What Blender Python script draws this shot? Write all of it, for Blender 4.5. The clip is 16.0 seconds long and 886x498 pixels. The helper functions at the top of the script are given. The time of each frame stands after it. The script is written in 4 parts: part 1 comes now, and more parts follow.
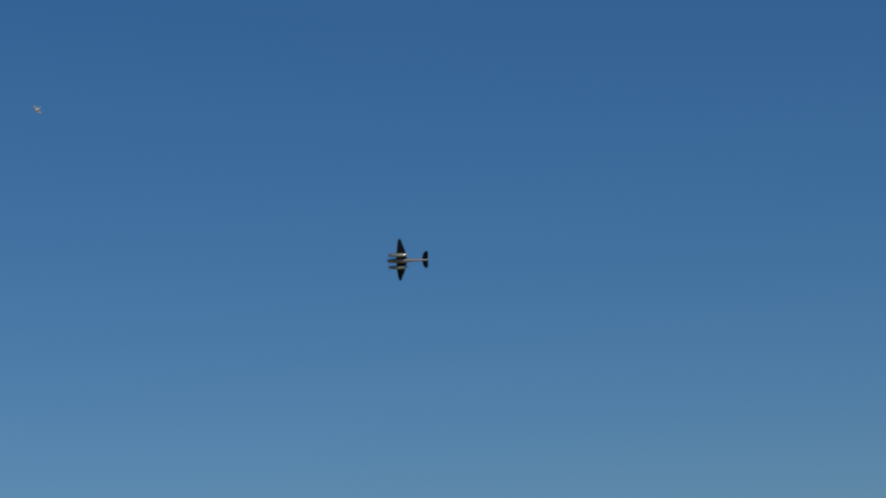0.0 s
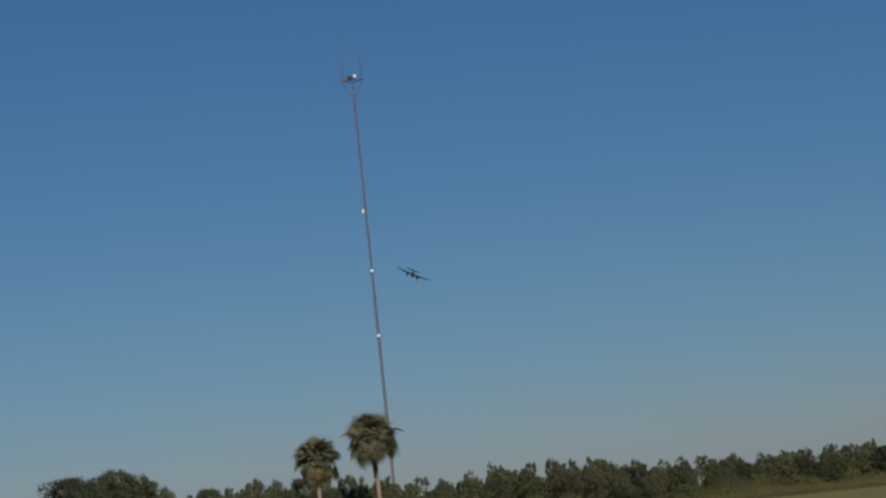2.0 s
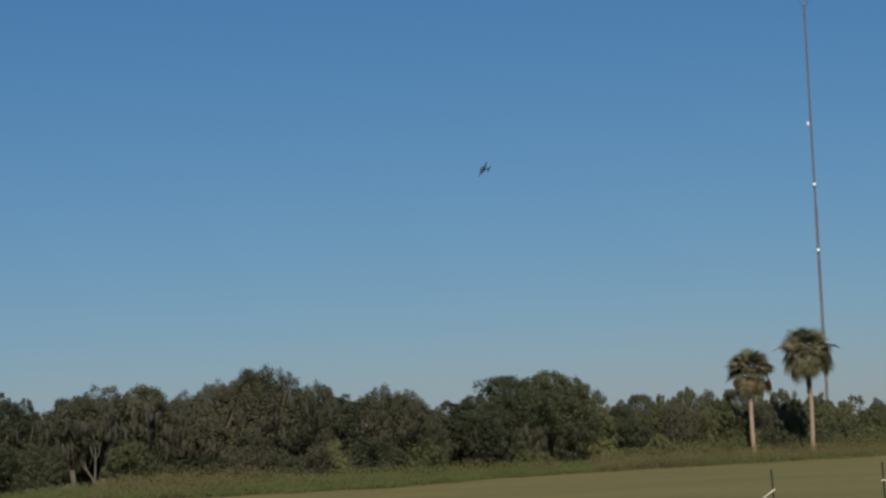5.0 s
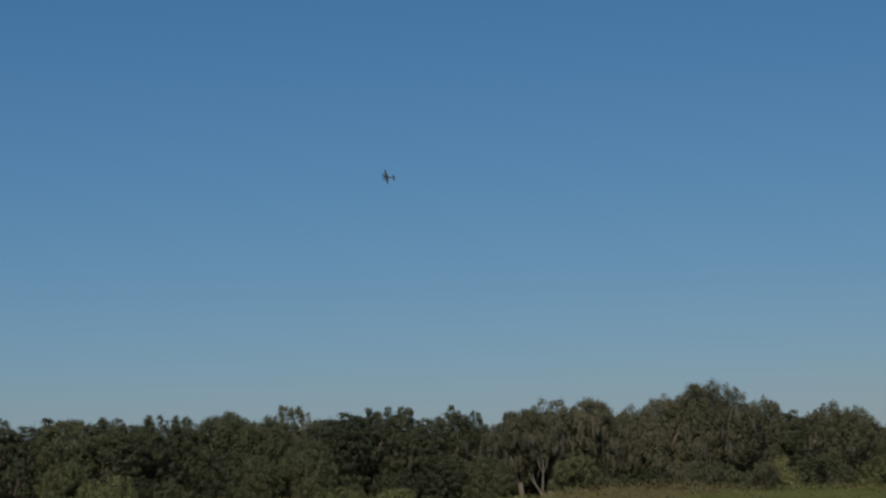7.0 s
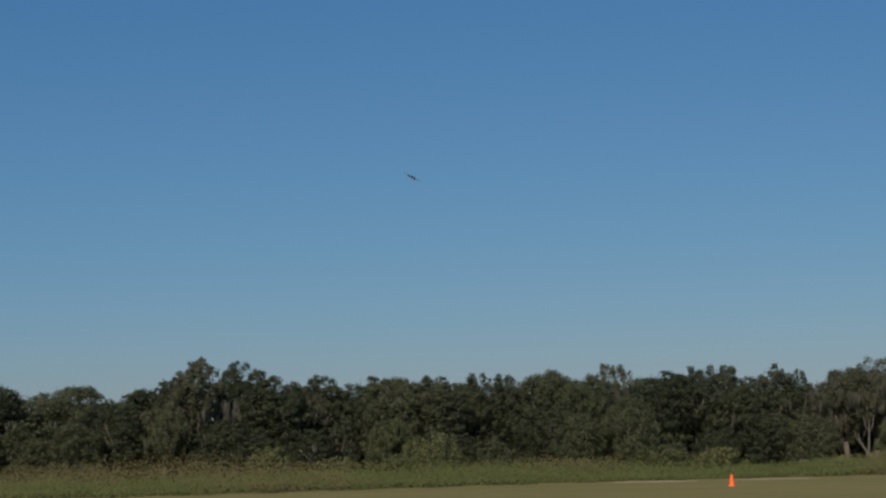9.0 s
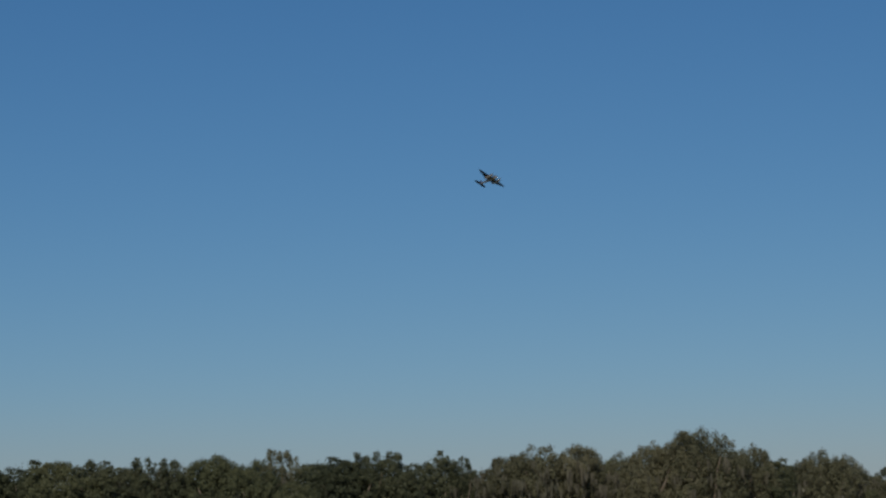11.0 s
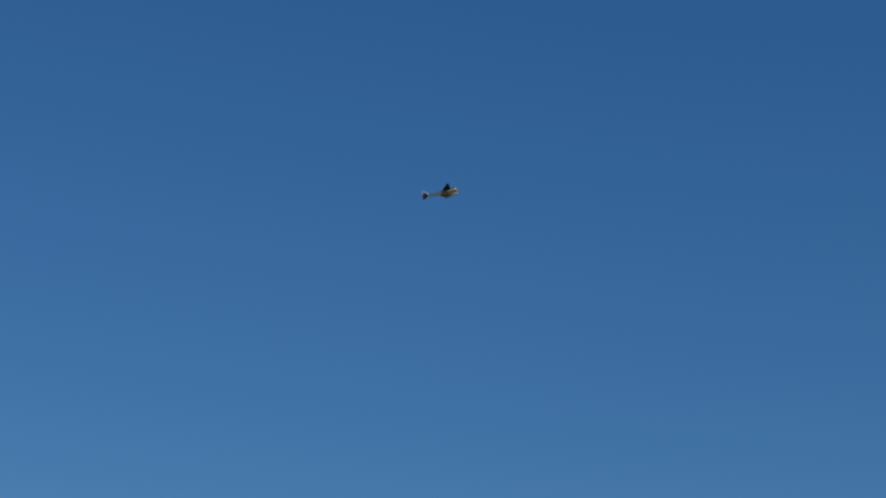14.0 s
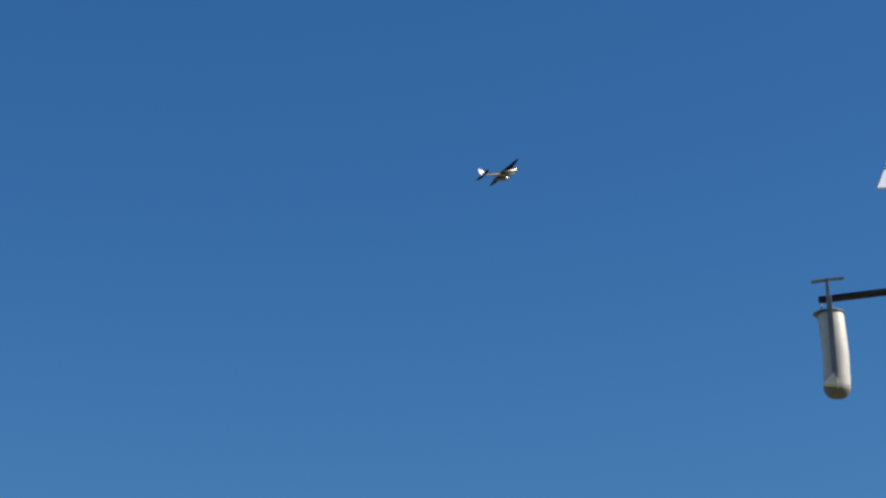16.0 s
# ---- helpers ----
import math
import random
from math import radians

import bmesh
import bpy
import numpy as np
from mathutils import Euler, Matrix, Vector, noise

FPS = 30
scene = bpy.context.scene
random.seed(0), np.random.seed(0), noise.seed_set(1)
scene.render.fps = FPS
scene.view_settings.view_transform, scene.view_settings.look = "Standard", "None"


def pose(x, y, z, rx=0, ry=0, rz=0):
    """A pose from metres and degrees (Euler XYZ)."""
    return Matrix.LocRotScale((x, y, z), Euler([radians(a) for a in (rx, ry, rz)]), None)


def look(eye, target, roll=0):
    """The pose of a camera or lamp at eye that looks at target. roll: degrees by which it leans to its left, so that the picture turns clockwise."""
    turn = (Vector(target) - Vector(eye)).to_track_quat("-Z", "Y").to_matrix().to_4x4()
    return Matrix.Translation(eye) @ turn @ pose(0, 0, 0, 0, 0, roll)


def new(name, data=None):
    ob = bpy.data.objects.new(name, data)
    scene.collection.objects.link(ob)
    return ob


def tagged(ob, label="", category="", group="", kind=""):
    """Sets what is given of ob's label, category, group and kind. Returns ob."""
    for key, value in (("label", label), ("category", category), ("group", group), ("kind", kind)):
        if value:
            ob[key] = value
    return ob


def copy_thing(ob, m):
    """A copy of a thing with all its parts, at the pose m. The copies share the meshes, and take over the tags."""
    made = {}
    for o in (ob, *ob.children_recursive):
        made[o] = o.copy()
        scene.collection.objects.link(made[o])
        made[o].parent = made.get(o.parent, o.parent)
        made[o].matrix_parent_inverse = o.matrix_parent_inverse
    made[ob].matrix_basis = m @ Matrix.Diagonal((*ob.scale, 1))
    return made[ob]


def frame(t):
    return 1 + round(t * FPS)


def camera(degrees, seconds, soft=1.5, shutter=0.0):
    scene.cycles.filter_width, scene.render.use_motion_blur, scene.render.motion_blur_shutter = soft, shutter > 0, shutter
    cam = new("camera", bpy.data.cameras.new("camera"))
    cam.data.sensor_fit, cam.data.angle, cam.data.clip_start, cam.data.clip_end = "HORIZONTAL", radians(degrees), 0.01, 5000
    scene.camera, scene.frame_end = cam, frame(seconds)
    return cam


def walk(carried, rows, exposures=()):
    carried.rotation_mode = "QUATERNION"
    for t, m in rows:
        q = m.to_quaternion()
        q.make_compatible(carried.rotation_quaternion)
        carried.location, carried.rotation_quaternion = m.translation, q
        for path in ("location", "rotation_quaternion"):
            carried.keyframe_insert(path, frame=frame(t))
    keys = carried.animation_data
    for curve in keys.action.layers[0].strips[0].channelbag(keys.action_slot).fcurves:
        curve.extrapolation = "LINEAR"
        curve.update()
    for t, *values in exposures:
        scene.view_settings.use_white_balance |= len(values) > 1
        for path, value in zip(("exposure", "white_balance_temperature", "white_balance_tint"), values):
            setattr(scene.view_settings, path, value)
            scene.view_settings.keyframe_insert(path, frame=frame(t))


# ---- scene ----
cam = camera(22.59, 16.0, soft=2.5)
EYE = Vector((0.0, 0.0, 1.7))


def toward(az, el):
    """Unit direction: az in degrees to the left of +y, el in degrees above the horizon."""
    a, e = radians(az), radians(el)
    return Vector((-math.sin(a) * math.cos(e), math.cos(a) * math.cos(e), math.sin(e)))


# seconds, heading to the left of +y, tilt above the horizon, lean
PATH = [
    (0.00, -31.617, 12.241, -5.00),
    (0.25, -27.017, 11.991, -5.10),
    (0.50, -22.417, 11.741, -5.30),
    (0.75, -17.817, 11.491, -5.40),
    (1.00, -13.217, 11.241, -5.55),
    (1.10, -11.377, 11.141, -5.60),
    (1.20, -9.495, 10.701, -5.80),
    (1.50, -5.837, 9.316, -6.07),
    (2.00, -1.898, 6.872, -6.11),
    (2.50, 0.077, 4.179, -5.57),
    (2.80, 0.888, 3.553, -5.17),
    (3.00, 1.128, 3.514, -4.77),
    (3.20, 1.757, 3.654, -4.65),
    (4.20, 5.600, 4.500, -3.50),
    (5.30, 11.258, 5.650, -2.47),
    (5.50, 12.349, 5.841, -2.57),
    (6.00, 15.295, 6.260, -2.43),
    (6.50, 18.239, 6.459, -1.94),
    (7.00, 21.134, 6.122, -1.57),
    (7.50, 23.850, 6.040, -1.66),
    (8.00, 26.315, 5.950, -1.50),
    (8.20, 27.085, 5.844, -1.54),
    (9.20, 29.600, 5.200, -1.20),
    (10.30, 25.726, 4.967, -0.91),
    (10.50, 24.152, 5.811, -1.05),
    (11.00, 20.856, 7.277, -1.07),
    (11.30, 17.821, 8.252, -1.07),
    (11.50, 14.879, 9.094, -0.81),
    (11.70, 11.698, 9.982, -0.47),
    (11.90, 8.524, 10.858, -0.11),
    (12.00, 7.011, 11.282, 0.18),
    (12.50, -1.672, 13.511, 0.51),
    (12.90, -8.811, 15.434, 0.30),
    (13.00, -10.750, 15.905, 0.20),
    (13.50, -20.300, 17.625, 0.20),
    (14.00, -30.300, 19.000, 0.20),
    (14.50, -40.800, 20.200, 0.20),
    (15.00, -51.800, 19.600, 0.20),
    (15.30, -59.200, 19.100, 0.20),
    (15.50, -64.400, 19.800, 0.20),
    (15.70, -68.000, 20.100, 0.20),
    (16.00, -71.600, 20.200, 0.20),
]
walk(cam, [(t, look(EYE, EYE + toward(az, el), roll)) for t, az, el, roll in PATH],
     exposures=[(0.0, 0.03), (1.0, 0.03), (1.5, -0.12), (2.0, -0.26), (2.5, -0.1), (3.0, 0.06), (5.5, 0.02), (6.5, -0.09), (8.0, -0.10), (10.4, 0.14),
                (11.0, -0.05), (11.5, -0.2), (12.5, -0.1), (13.5, 0.13), (14.5, 0.34), (15.5, 0.60), (16.0, 0.61)])

# ---- light ----
SUN_AZ, SUN_EL = -168.0, 36.0
world = bpy.data.worlds.new("world")
scene.world = world
world.use_nodes = True
wn = world.node_tree.nodes
sky = wn.new("ShaderNodeTexSky")
sky.sky_type = "NISHITA"
sky.sun_disc = False
sky.sun_elevation = radians(SUN_EL)
sky.sun_rotation = radians(-SUN_AZ)
sky.air_density, sky.dust_density, sky.ozone_density = 1.0, 0.3, 3.0
sky.altitude = 0
wn["Background"].inputs["Strength"].default_value = 0.06
# the film's colour response to the sky, channel by channel
split, join = wn.new("ShaderNodeSeparateColor"), wn.new("ShaderNodeCombineColor")
wl = world.node_tree.links
wl.new(sky.outputs[0], split.inputs[0])
for k, (power, gain) in enumerate(((1.2, 0.590), (0.9, 0.617), (0.74, 0.742))):
    bend, lift = wn.new("ShaderNodeMath"), wn.new("ShaderNodeMath")
    bend.operation, lift.operation = "POWER", "MULTIPLY"
    bend.inputs[1].default_value = power
    lift.inputs[1].default_value = gain * 0.06 ** (power - 1)
    wl.new(split.outputs[k], bend.inputs[0])
    wl.new(bend.outputs[0], lift.inputs[0])
    wl.new(lift.outputs[0], join.inputs[k])
# thin warm haze low over the horizon, all round
aim, parts, low = wn.new("ShaderNodeTexCoord"), wn.new("ShaderNodeSeparateXYZ"), wn.new("ShaderNodeMapRange")
low.interpolation_type = "SMOOTHSTEP"
low.inputs["From Min"].default_value, low.inputs["From Max"].default_value = 0.075, 0.012
haze = wn.new("ShaderNodeMix")
haze.data_type, haze.blend_type = "RGBA", "MULTIPLY"
haze.inputs[7].default_value = (1.06, 0.965, 0.92, 1)
wl.new(aim.outputs["Generated"], parts.inputs[0])
wl.new(parts.outputs["Z"], low.inputs["Value"])
wl.new(low.outputs[0], haze.inputs[0])
wl.new(join.outputs[0], haze.inputs[6])
wl.new(haze.outputs[2], wn["Background"].inputs["Color"])
sun = new("sun", bpy.data.lights.new("sun", "SUN"))
sun.data.energy, sun.data.angle, sun.data.color = 4.2, radians(0.55), (1.0, 0.90, 0.76)
sun.matrix_world = look(toward(SUN_AZ, SUN_EL) * 100, (0, 0, 0))


# ---- materials ----
def material(name, colors, rough=0.8, scale=4.0, fine=40.0, bump=0.0, metal=0.0, per="object", spread=0.25, coords="Object", mask=0.5, spec=0.3):
    """Two colours mixed by noise at two scales, with a random shade for each object or each loose piece."""
    m = bpy.data.materials.new(name)
    m.use_nodes = True
    nt = m.node_tree
    n, l = nt.nodes, nt.links
    b = n["Principled BSDF"]
    tc = n.new("ShaderNodeTexCoord")
    big, small = n.new("ShaderNodeTexNoise"), n.new("ShaderNodeTexNoise")
    for tex, s in ((big, scale), (small, fine)):
        tex.inputs["Scale"].default_value = s
        tex.inputs["Detail"].default_value = 4
        l.new(tc.outputs[coords], tex.inputs["Vector"])
    ramp = n.new("ShaderNodeValToRGB")
    ramp.color_ramp.elements[0].position, ramp.color_ramp.elements[1].position = mask - 0.18, mask + 0.18
    ramp.color_ramp.elements[0].color, ramp.color_ramp.elements[1].color = (*colors[0], 1), (*colors[1], 1)
    mix = n.new("ShaderNodeMath")
    mix.operation = "MULTIPLY_ADD"
    mix.inputs[1].default_value = 0.45
    l.new(small.outputs["Fac"], mix.inputs[0])
    half = n.new("ShaderNodeMath")
    half.operation = "MULTIPLY"
    half.inputs[1].default_value = 0.55
    l.new(big.outputs["Fac"], half.inputs[0])
    l.new(half.outputs[0], mix.inputs[2])
    l.new(mix.outputs[0], ramp.inputs["Fac"])
    vary = n.new("ShaderNodeHueSaturation")
    info = n.new("ShaderNodeNewGeometry" if per == "island" else "ShaderNodeObjectInfo")
    rnd = info.outputs["Random Per Island" if per == "island" else "Random"]
    span = n.new("ShaderNodeMapRange")
    span.inputs["To Min"].default_value, span.inputs["To Max"].default_value = 1 - spread, 1 + spread
    l.new(rnd, span.inputs["Value"])
    l.new(span.outputs[0], vary.inputs["Value"])
    l.new(ramp.outputs["Color"], vary.inputs["Color"])
    l.new(vary.outputs["Color"], b.inputs["Base Color"])
    b.inputs["Roughness"].default_value, b.inputs["Metallic"].default_value = rough, metal
    b.inputs["Specular IOR Level"].default_value = spec
    if bump:
        bp = n.new("ShaderNodeBump")
        bp.inputs["Strength"].default_value, bp.inputs["Distance"].default_value = bump, 0.02
        l.new(small.outputs["Fac"], bp.inputs["Height"])
        l.new(bp.outputs["Normal"], b.inputs["Normal"])
    return m


def leafy(name, c0, c1, spread=0.15, sheer=0.5, each=0.0):
    """Foliage: a matt leaf that lets a little light through, shaded piece by piece."""
    m = material(name, (c0, c1), rough=0.65, scale=0.25, fine=2.5, per="island", spread=spread, spec=0.2)
    n, l = m.node_tree.nodes, m.node_tree.links
    b = n["Principled BSDF"]
    # each plant has a shade of its own
    own, info = n.new("ShaderNodeHueSaturation"), n.new("ShaderNodeObjectInfo")
    for name, span, source in (("Value", (1 - each, 1 + each), info.outputs["Random"]), ("Hue", (0.512, 0.488), info.outputs["Random"])):
        fit = n.new("ShaderNodeMapRange")
        fit.inputs["To Min"].default_value, fit.inputs["To Max"].default_value = span
        l.new(source, fit.inputs["Value"])
        l.new(fit.outputs[0], own.inputs[name])
    l.new(b.inputs["Base Color"].links[0].from_socket, own.inputs["Color"])
    l.new(own.outputs["Color"], b.inputs["Base Color"])
    tr = n.new("ShaderNodeBsdfTranslucent")
    l.new(own.outputs["Color"], tr.inputs["Color"])
    mx = n.new("ShaderNodeMixShader")
    mx.inputs[0].default_value = sheer
    l.new(b.outputs[0], mx.inputs[1])
    l.new(tr.outputs[0], mx.inputs[2])
    l.new(mx.outputs[0], n["Material Output"].inputs["Surface"])
    return m


M_MOWN = material("mown_grass", ((0.118, 0.110, 0.030), (0.192, 0.158, 0.046)), rough=0.95, scale=0.08, fine=1.6, bump=0.5, spread=0.0)
def green_side(m):
    """The grass this side of the runway is greener and more mottled."""
    n, l = m.node_tree.nodes, m.node_tree.links
    b = n["Principled BSDF"]
    tc = n.new("ShaderNodeTexCoord")
    blot = n.new("ShaderNodeTexNoise")
    blot.inputs["Scale"].default_value, blot.inputs["Detail"].default_value, blot.inputs["Roughness"].default_value = 0.8, 6, 0.7
    l.new(tc.outputs["Object"], blot.inputs["Vector"])
    ramp = n.new("ShaderNodeValToRGB")
    ramp.color_ramp.elements[0].position, ramp.color_ramp.elements[1].position = 0.36, 0.66
    ramp.color_ramp.elements[0].color, ramp.color_ramp.elements[1].color = (0.080, 0.100, 0.027, 1), (0.215, 0.178, 0.062, 1)
    l.new(blot.outputs["Fac"], ramp.inputs["Fac"])
    side, far = n.new("ShaderNodeVectorMath"), n.new("ShaderNodeVectorMath")
    side.operation, far.operation = "DOT_PRODUCT", "LENGTH"
    side.inputs[1].default_value = (0.798, 0.602, 0)
    masks = []
    for node, a, c in ((side, 28.0, 23.0), (far, 66.0, 46.0)):
        l.new(tc.outputs["Object"], node.inputs[0])
        mr = n.new("ShaderNodeMapRange")
        mr.inputs["From Min"].default_value, mr.inputs["From Max"].default_value = a, c
        l.new(node.outputs["Value"], mr.inputs["Value"])
        masks.append(mr)
    both = n.new("ShaderNodeMath")
    both.operation = "MULTIPLY"
    l.new(masks[0].outputs[0], both.inputs[0])
    l.new(masks[1].outputs[0], both.inputs[1])
    mix = n.new("ShaderNodeMix")
    mix.data_type = "RGBA"
    l.new(both.outputs[0], mix.inputs[0])
    l.new(b.inputs["Base Color"].links[0].from_socket, mix.inputs[6])
    l.new(ramp.outputs["Color"], mix.inputs[7])
    l.new(mix.outputs[2], b.inputs["Base Color"])
    return m


green_side(M_MOWN)
M_VERGE = material("worn_verge", ((0.066, 0.052, 0.027), (0.150, 0.112, 0.066)), rough=0.95, scale=0.5, fine=4, bump=0.4, spread=0.0)
M_ASPHALT = material("asphalt", ((0.0230, 0.0208, 0.0190), (0.0325, 0.0298, 0.0265)), rough=0.95, scale=0.25, fine=9, bump=0.3, spread=0.0, spec=0.12)
M_PAINT = material("road_paint", ((0.22, 0.22, 0.20), (0.36, 0.35, 0.32)), rough=0.8, scale=2, fine=14, spread=0.05)
M_DIRT = material("bare_sand", ((0.30, 0.23, 0.13), (0.40, 0.33, 0.21)), rough=0.95, scale=0.6, fine=6, spread=0.0)
M_OAK = leafy("oak_leaf", (0.069, 0.082, 0.044), (0.131, 0.141, 0.076), each=0.18)
M_OAK2 = leafy("olive_oak_leaf", (0.090, 0.093, 0.055), (0.161, 0.159, 0.099), each=0.18)
M_DARK = leafy("dark_laurel_leaf", (0.051, 0.063, 0.037), (0.091, 0.101, 0.057), each=0.18)
M_SCRUB = leafy("scrub_leaf", (0.101, 0.116, 0.055), (0.182, 0.187, 0.093), each=0.18)
M_SAGE = leafy("grey_oak_leaf", (0.085, 0.090, 0.052), (0.130, 0.132, 0.082), each=0.15)
M_BUSH = leafy("pale_bush_leaf", (0.130, 0.145, 0.060), (0.215, 0.225, 0.105), each=0.2)
M_MOSS = leafy("hanging_moss", (0.100, 0.098, 0.074), (0.152, 0.147, 0.113), spread=0.25)
M_WEED = leafy("tall_weed", (0.088, 0.108, 0.034), (0.150, 0.162, 0.058), spread=0.06)
M_SHORTGRASS = leafy("short_grass", (0.130, 0.130, 0.045), (0.190, 0.170, 0.070), spread=0.12)
M_DRYGRASS = leafy("dry_short_grass", (0.150, 0.135, 0.065), (0.210, 0.180, 0.095), spread=0.12)
M_LAWN = leafy("lawn_blade", (0.083, 0.100, 0.028), (0.150, 0.143, 0.050), spread=0.12, sheer=0.0)
M_STRAW = leafy("dry_lawn_blade", (0.124, 0.111, 0.049), (0.176, 0.153, 0.078), spread=0.12, sheer=0.0)
M_SEDGE = leafy("dry_sedge", (0.118, 0.106, 0.046), (0.172, 0.150, 0.070), spread=0.06)
M_FROND = leafy("palm_frond", (0.150, 0.150, 0.082), (0.290, 0.275, 0.170), spread=0.35)
M_DEADFROND = leafy("dry_palm_frond", (0.27, 0.20, 0.10), (0.46, 0.36, 0.21), spread=0.4)
M_BARK = material("oak_bark", ((0.075, 0.060, 0.045), (0.17, 0.145, 0.115)), rough=0.95, scale=1.2, fine=8, bump=0.8, spread=0.2)
M_PALE = material("bleached_wood", ((0.085, 0.076, 0.062), (0.145, 0.130, 0.108)), rough=0.9, scale=1.2, fine=8, bump=0.6, spread=0.1)
M_PALMBARK = material("palm_bark", ((0.21, 0.155, 0.115), (0.33, 0.255, 0.19)), rough=0.95, scale=0.9, fine=5, bump=0.8, spread=0.1)
M_BOOTS = material("palm_leaf_bases", ((0.07, 0.055, 0.04), (0.14, 0.105, 0.07)), rough=0.95, scale=2, fine=9, bump=0.8, spread=0.1)
M_STEEL = material("galvanised_steel", ((0.12, 0.10, 0.105), (0.20, 0.165, 0.17)), rough=0.55, scale=0.3, fine=3, metal=0.3, spread=0.12)
M_WHITE = material("white_enamel", ((0.70, 0.70, 0.69), (0.82, 0.82, 0.80)), rough=0.45, scale=1.5, fine=9, spread=0.04)
M_VINYL = material("white_vinyl", ((0.84, 0.84, 0.83), (0.90, 0.90, 0.89)), rough=0.4, scale=1.2, fine=14, spread=0.03)
M_GREENPOST = material("green_post_enamel", ((0.006, 0.012, 0.007), (0.012, 0.021, 0.012)), rough=0.5, scale=5, fine=40, spread=0.1)
M_TWINE = material("pale_tape", ((0.55, 0.53, 0.45), (0.72, 0.70, 0.62)), rough=0.8, scale=8, fine=60, spread=0.1)
M_NET = material("weathered_mesh_roll", ((0.050, 0.048, 0.034), (0.095, 0.088, 0.062)), rough=0.9, scale=6, fine=70, spread=0.05)
M_ORANGE = material("orange_cone_plastic", ((0.85, 0.10, 0.018), (0.95, 0.17, 0.04)), rough=0.55, scale=3, fine=25, spread=0.02)
M_CAMO = material("camouflage_paint", ((0.020, 0.024, 0.019), (0.046, 0.046, 0.038)), rough=0.42, scale=5.0, fine=30, spread=0.0, spec=0.6)
# underside grey darkened to blue-black: the shade below the wings is in the colour
M_UNDERSHADE = material("shaded_underside_paint", ((0.009, 0.012, 0.022), (0.018, 0.022, 0.034)), rough=0.6, scale=5.0, fine=40, spread=0.0, spec=0.1)
M_PALEGREY = material("light_grey_paint", ((0.17, 0.175, 0.19), (0.25, 0.255, 0.27)), rough=0.3, scale=5.0, fine=40, spread=0.0, spec=0.6, metal=0.35)
M_SILVER = material("silver_grey_paint", ((0.36, 0.37, 0.40), (0.46, 0.47, 0.50)), rough=0.3, scale=5.0, fine=40, spread=0.0, spec=0.6, metal=0.9)
M_BLACK = material("black_plastic", ((0.012, 0.012, 0.014), (0.03, 0.03, 0.032)), rough=0.4, scale=6, fine=50, spread=0.0)
M_CANOPY = material("smoked_canopy", ((0.02, 0.025, 0.03), (0.04, 0.045, 0.05)), rough=0.08, scale=6, fine=50, spread=0.0, spec=0.6)
M_GOURD = material("weathered_white_plastic", ((0.50, 0.49, 0.47), (0.66, 0.65, 0.63)), rough=0.5, scale=4, fine=30, spread=0.05)
M_GREYMETAL = material("grey_metal", ((0.16, 0.16, 0.165), (0.28, 0.28, 0.28)), rough=0.5, scale=8, fine=50, metal=0.5, spread=0.05)
# the shade under the tube's foot, put in as a darker plastic colour
M_FOOTSHADE = material("shaded_grey_plastic", ((0.13, 0.125, 0.12), (0.24, 0.23, 0.22)), rough=0.7, scale=8, fine=40, spread=0.0)
M_BIRD = material("pale_feathers", ((0.36, 0.33, 0.32), (0.62, 0.58, 0.55)), rough=0.8, scale=12, fine=60, spread=0.05)


# ---- building helpers ----
def mesh_of(name, bm, mat, smooth=False):
    me = bpy.data.meshes.new(name)
    bmesh.ops.recalc_face_normals(bm, faces=bm.faces[:])
    bm.to_mesh(me)
    bm.free()
    for mt in (mat if isinstance(mat, (list, tuple)) else [mat]):
        me.materials.append(mt)
    if smooth:
        me.polygons.foreach_set("use_smooth", [True] * len(me.polygons))
    return me


def part(name, bm, mat, parent, label="", smooth=False, m=None):
    ob = new(name, mesh_of(name, bm, mat, smooth))
    ob.parent = parent
    if m is not None:
        ob.matrix_basis = m
    return tagged(ob, label)


def shared(name, me, parent, m, label=""):
    ob = new(name, me)
    ob.parent = parent
    ob.matrix_basis = m
    return tagged(ob, label)


def tube(bm, points, radii, sides=8, squash=1.0):
    """A round, tapered tube through points, closed at both ends."""
    rings = []
    pts = [Vector(p) for p in points]
    for i, p in enumerate(pts):
        d = (pts[min(i + 1, len(pts) - 1)] - pts[max(i - 1, 0)]).normalized()
        a = d.cross(Vector((0, 0, 1)) if abs(d.z) < 0.9 else Vector((1, 0, 0))).normalized()
        b = d.cross(a)
        rings.append([bm.verts.new(p + (a * math.cos(k * math.tau / sides) + b * squash * math.sin(k * math.tau / sides)) * radii[i]) for k in range(sides)])
    for r0, r1 in zip(rings, rings[1:]):
        for k in range(sides):
            bm.faces.new((r0[k], r0[(k + 1) % sides], r1[(k + 1) % sides], r1[k]))
    bm.faces.new(rings[0][::-1])
    bm.faces.new(rings[-1])
    return bm


def box(bm, lo, hi, bevel=0.0):
    made = bmesh.ops.create_cube(bm, size=1.0)
    size = [b - a for a, b in zip(lo, hi)]
    mid = [(a + b) / 2 for a, b in zip(lo, hi)]
    for v in made["verts"]:
        v.co = Vector([v.co[i] * size[i] + mid[i] for i in range(3)])
    if bevel:
        edges = list({e for v in made["verts"] for e in v.link_edges})
        bmesh.ops.bevel(bm, geom=edges, offset=bevel, segments=2, affect="EDGES", profile=0.6)
    return bm


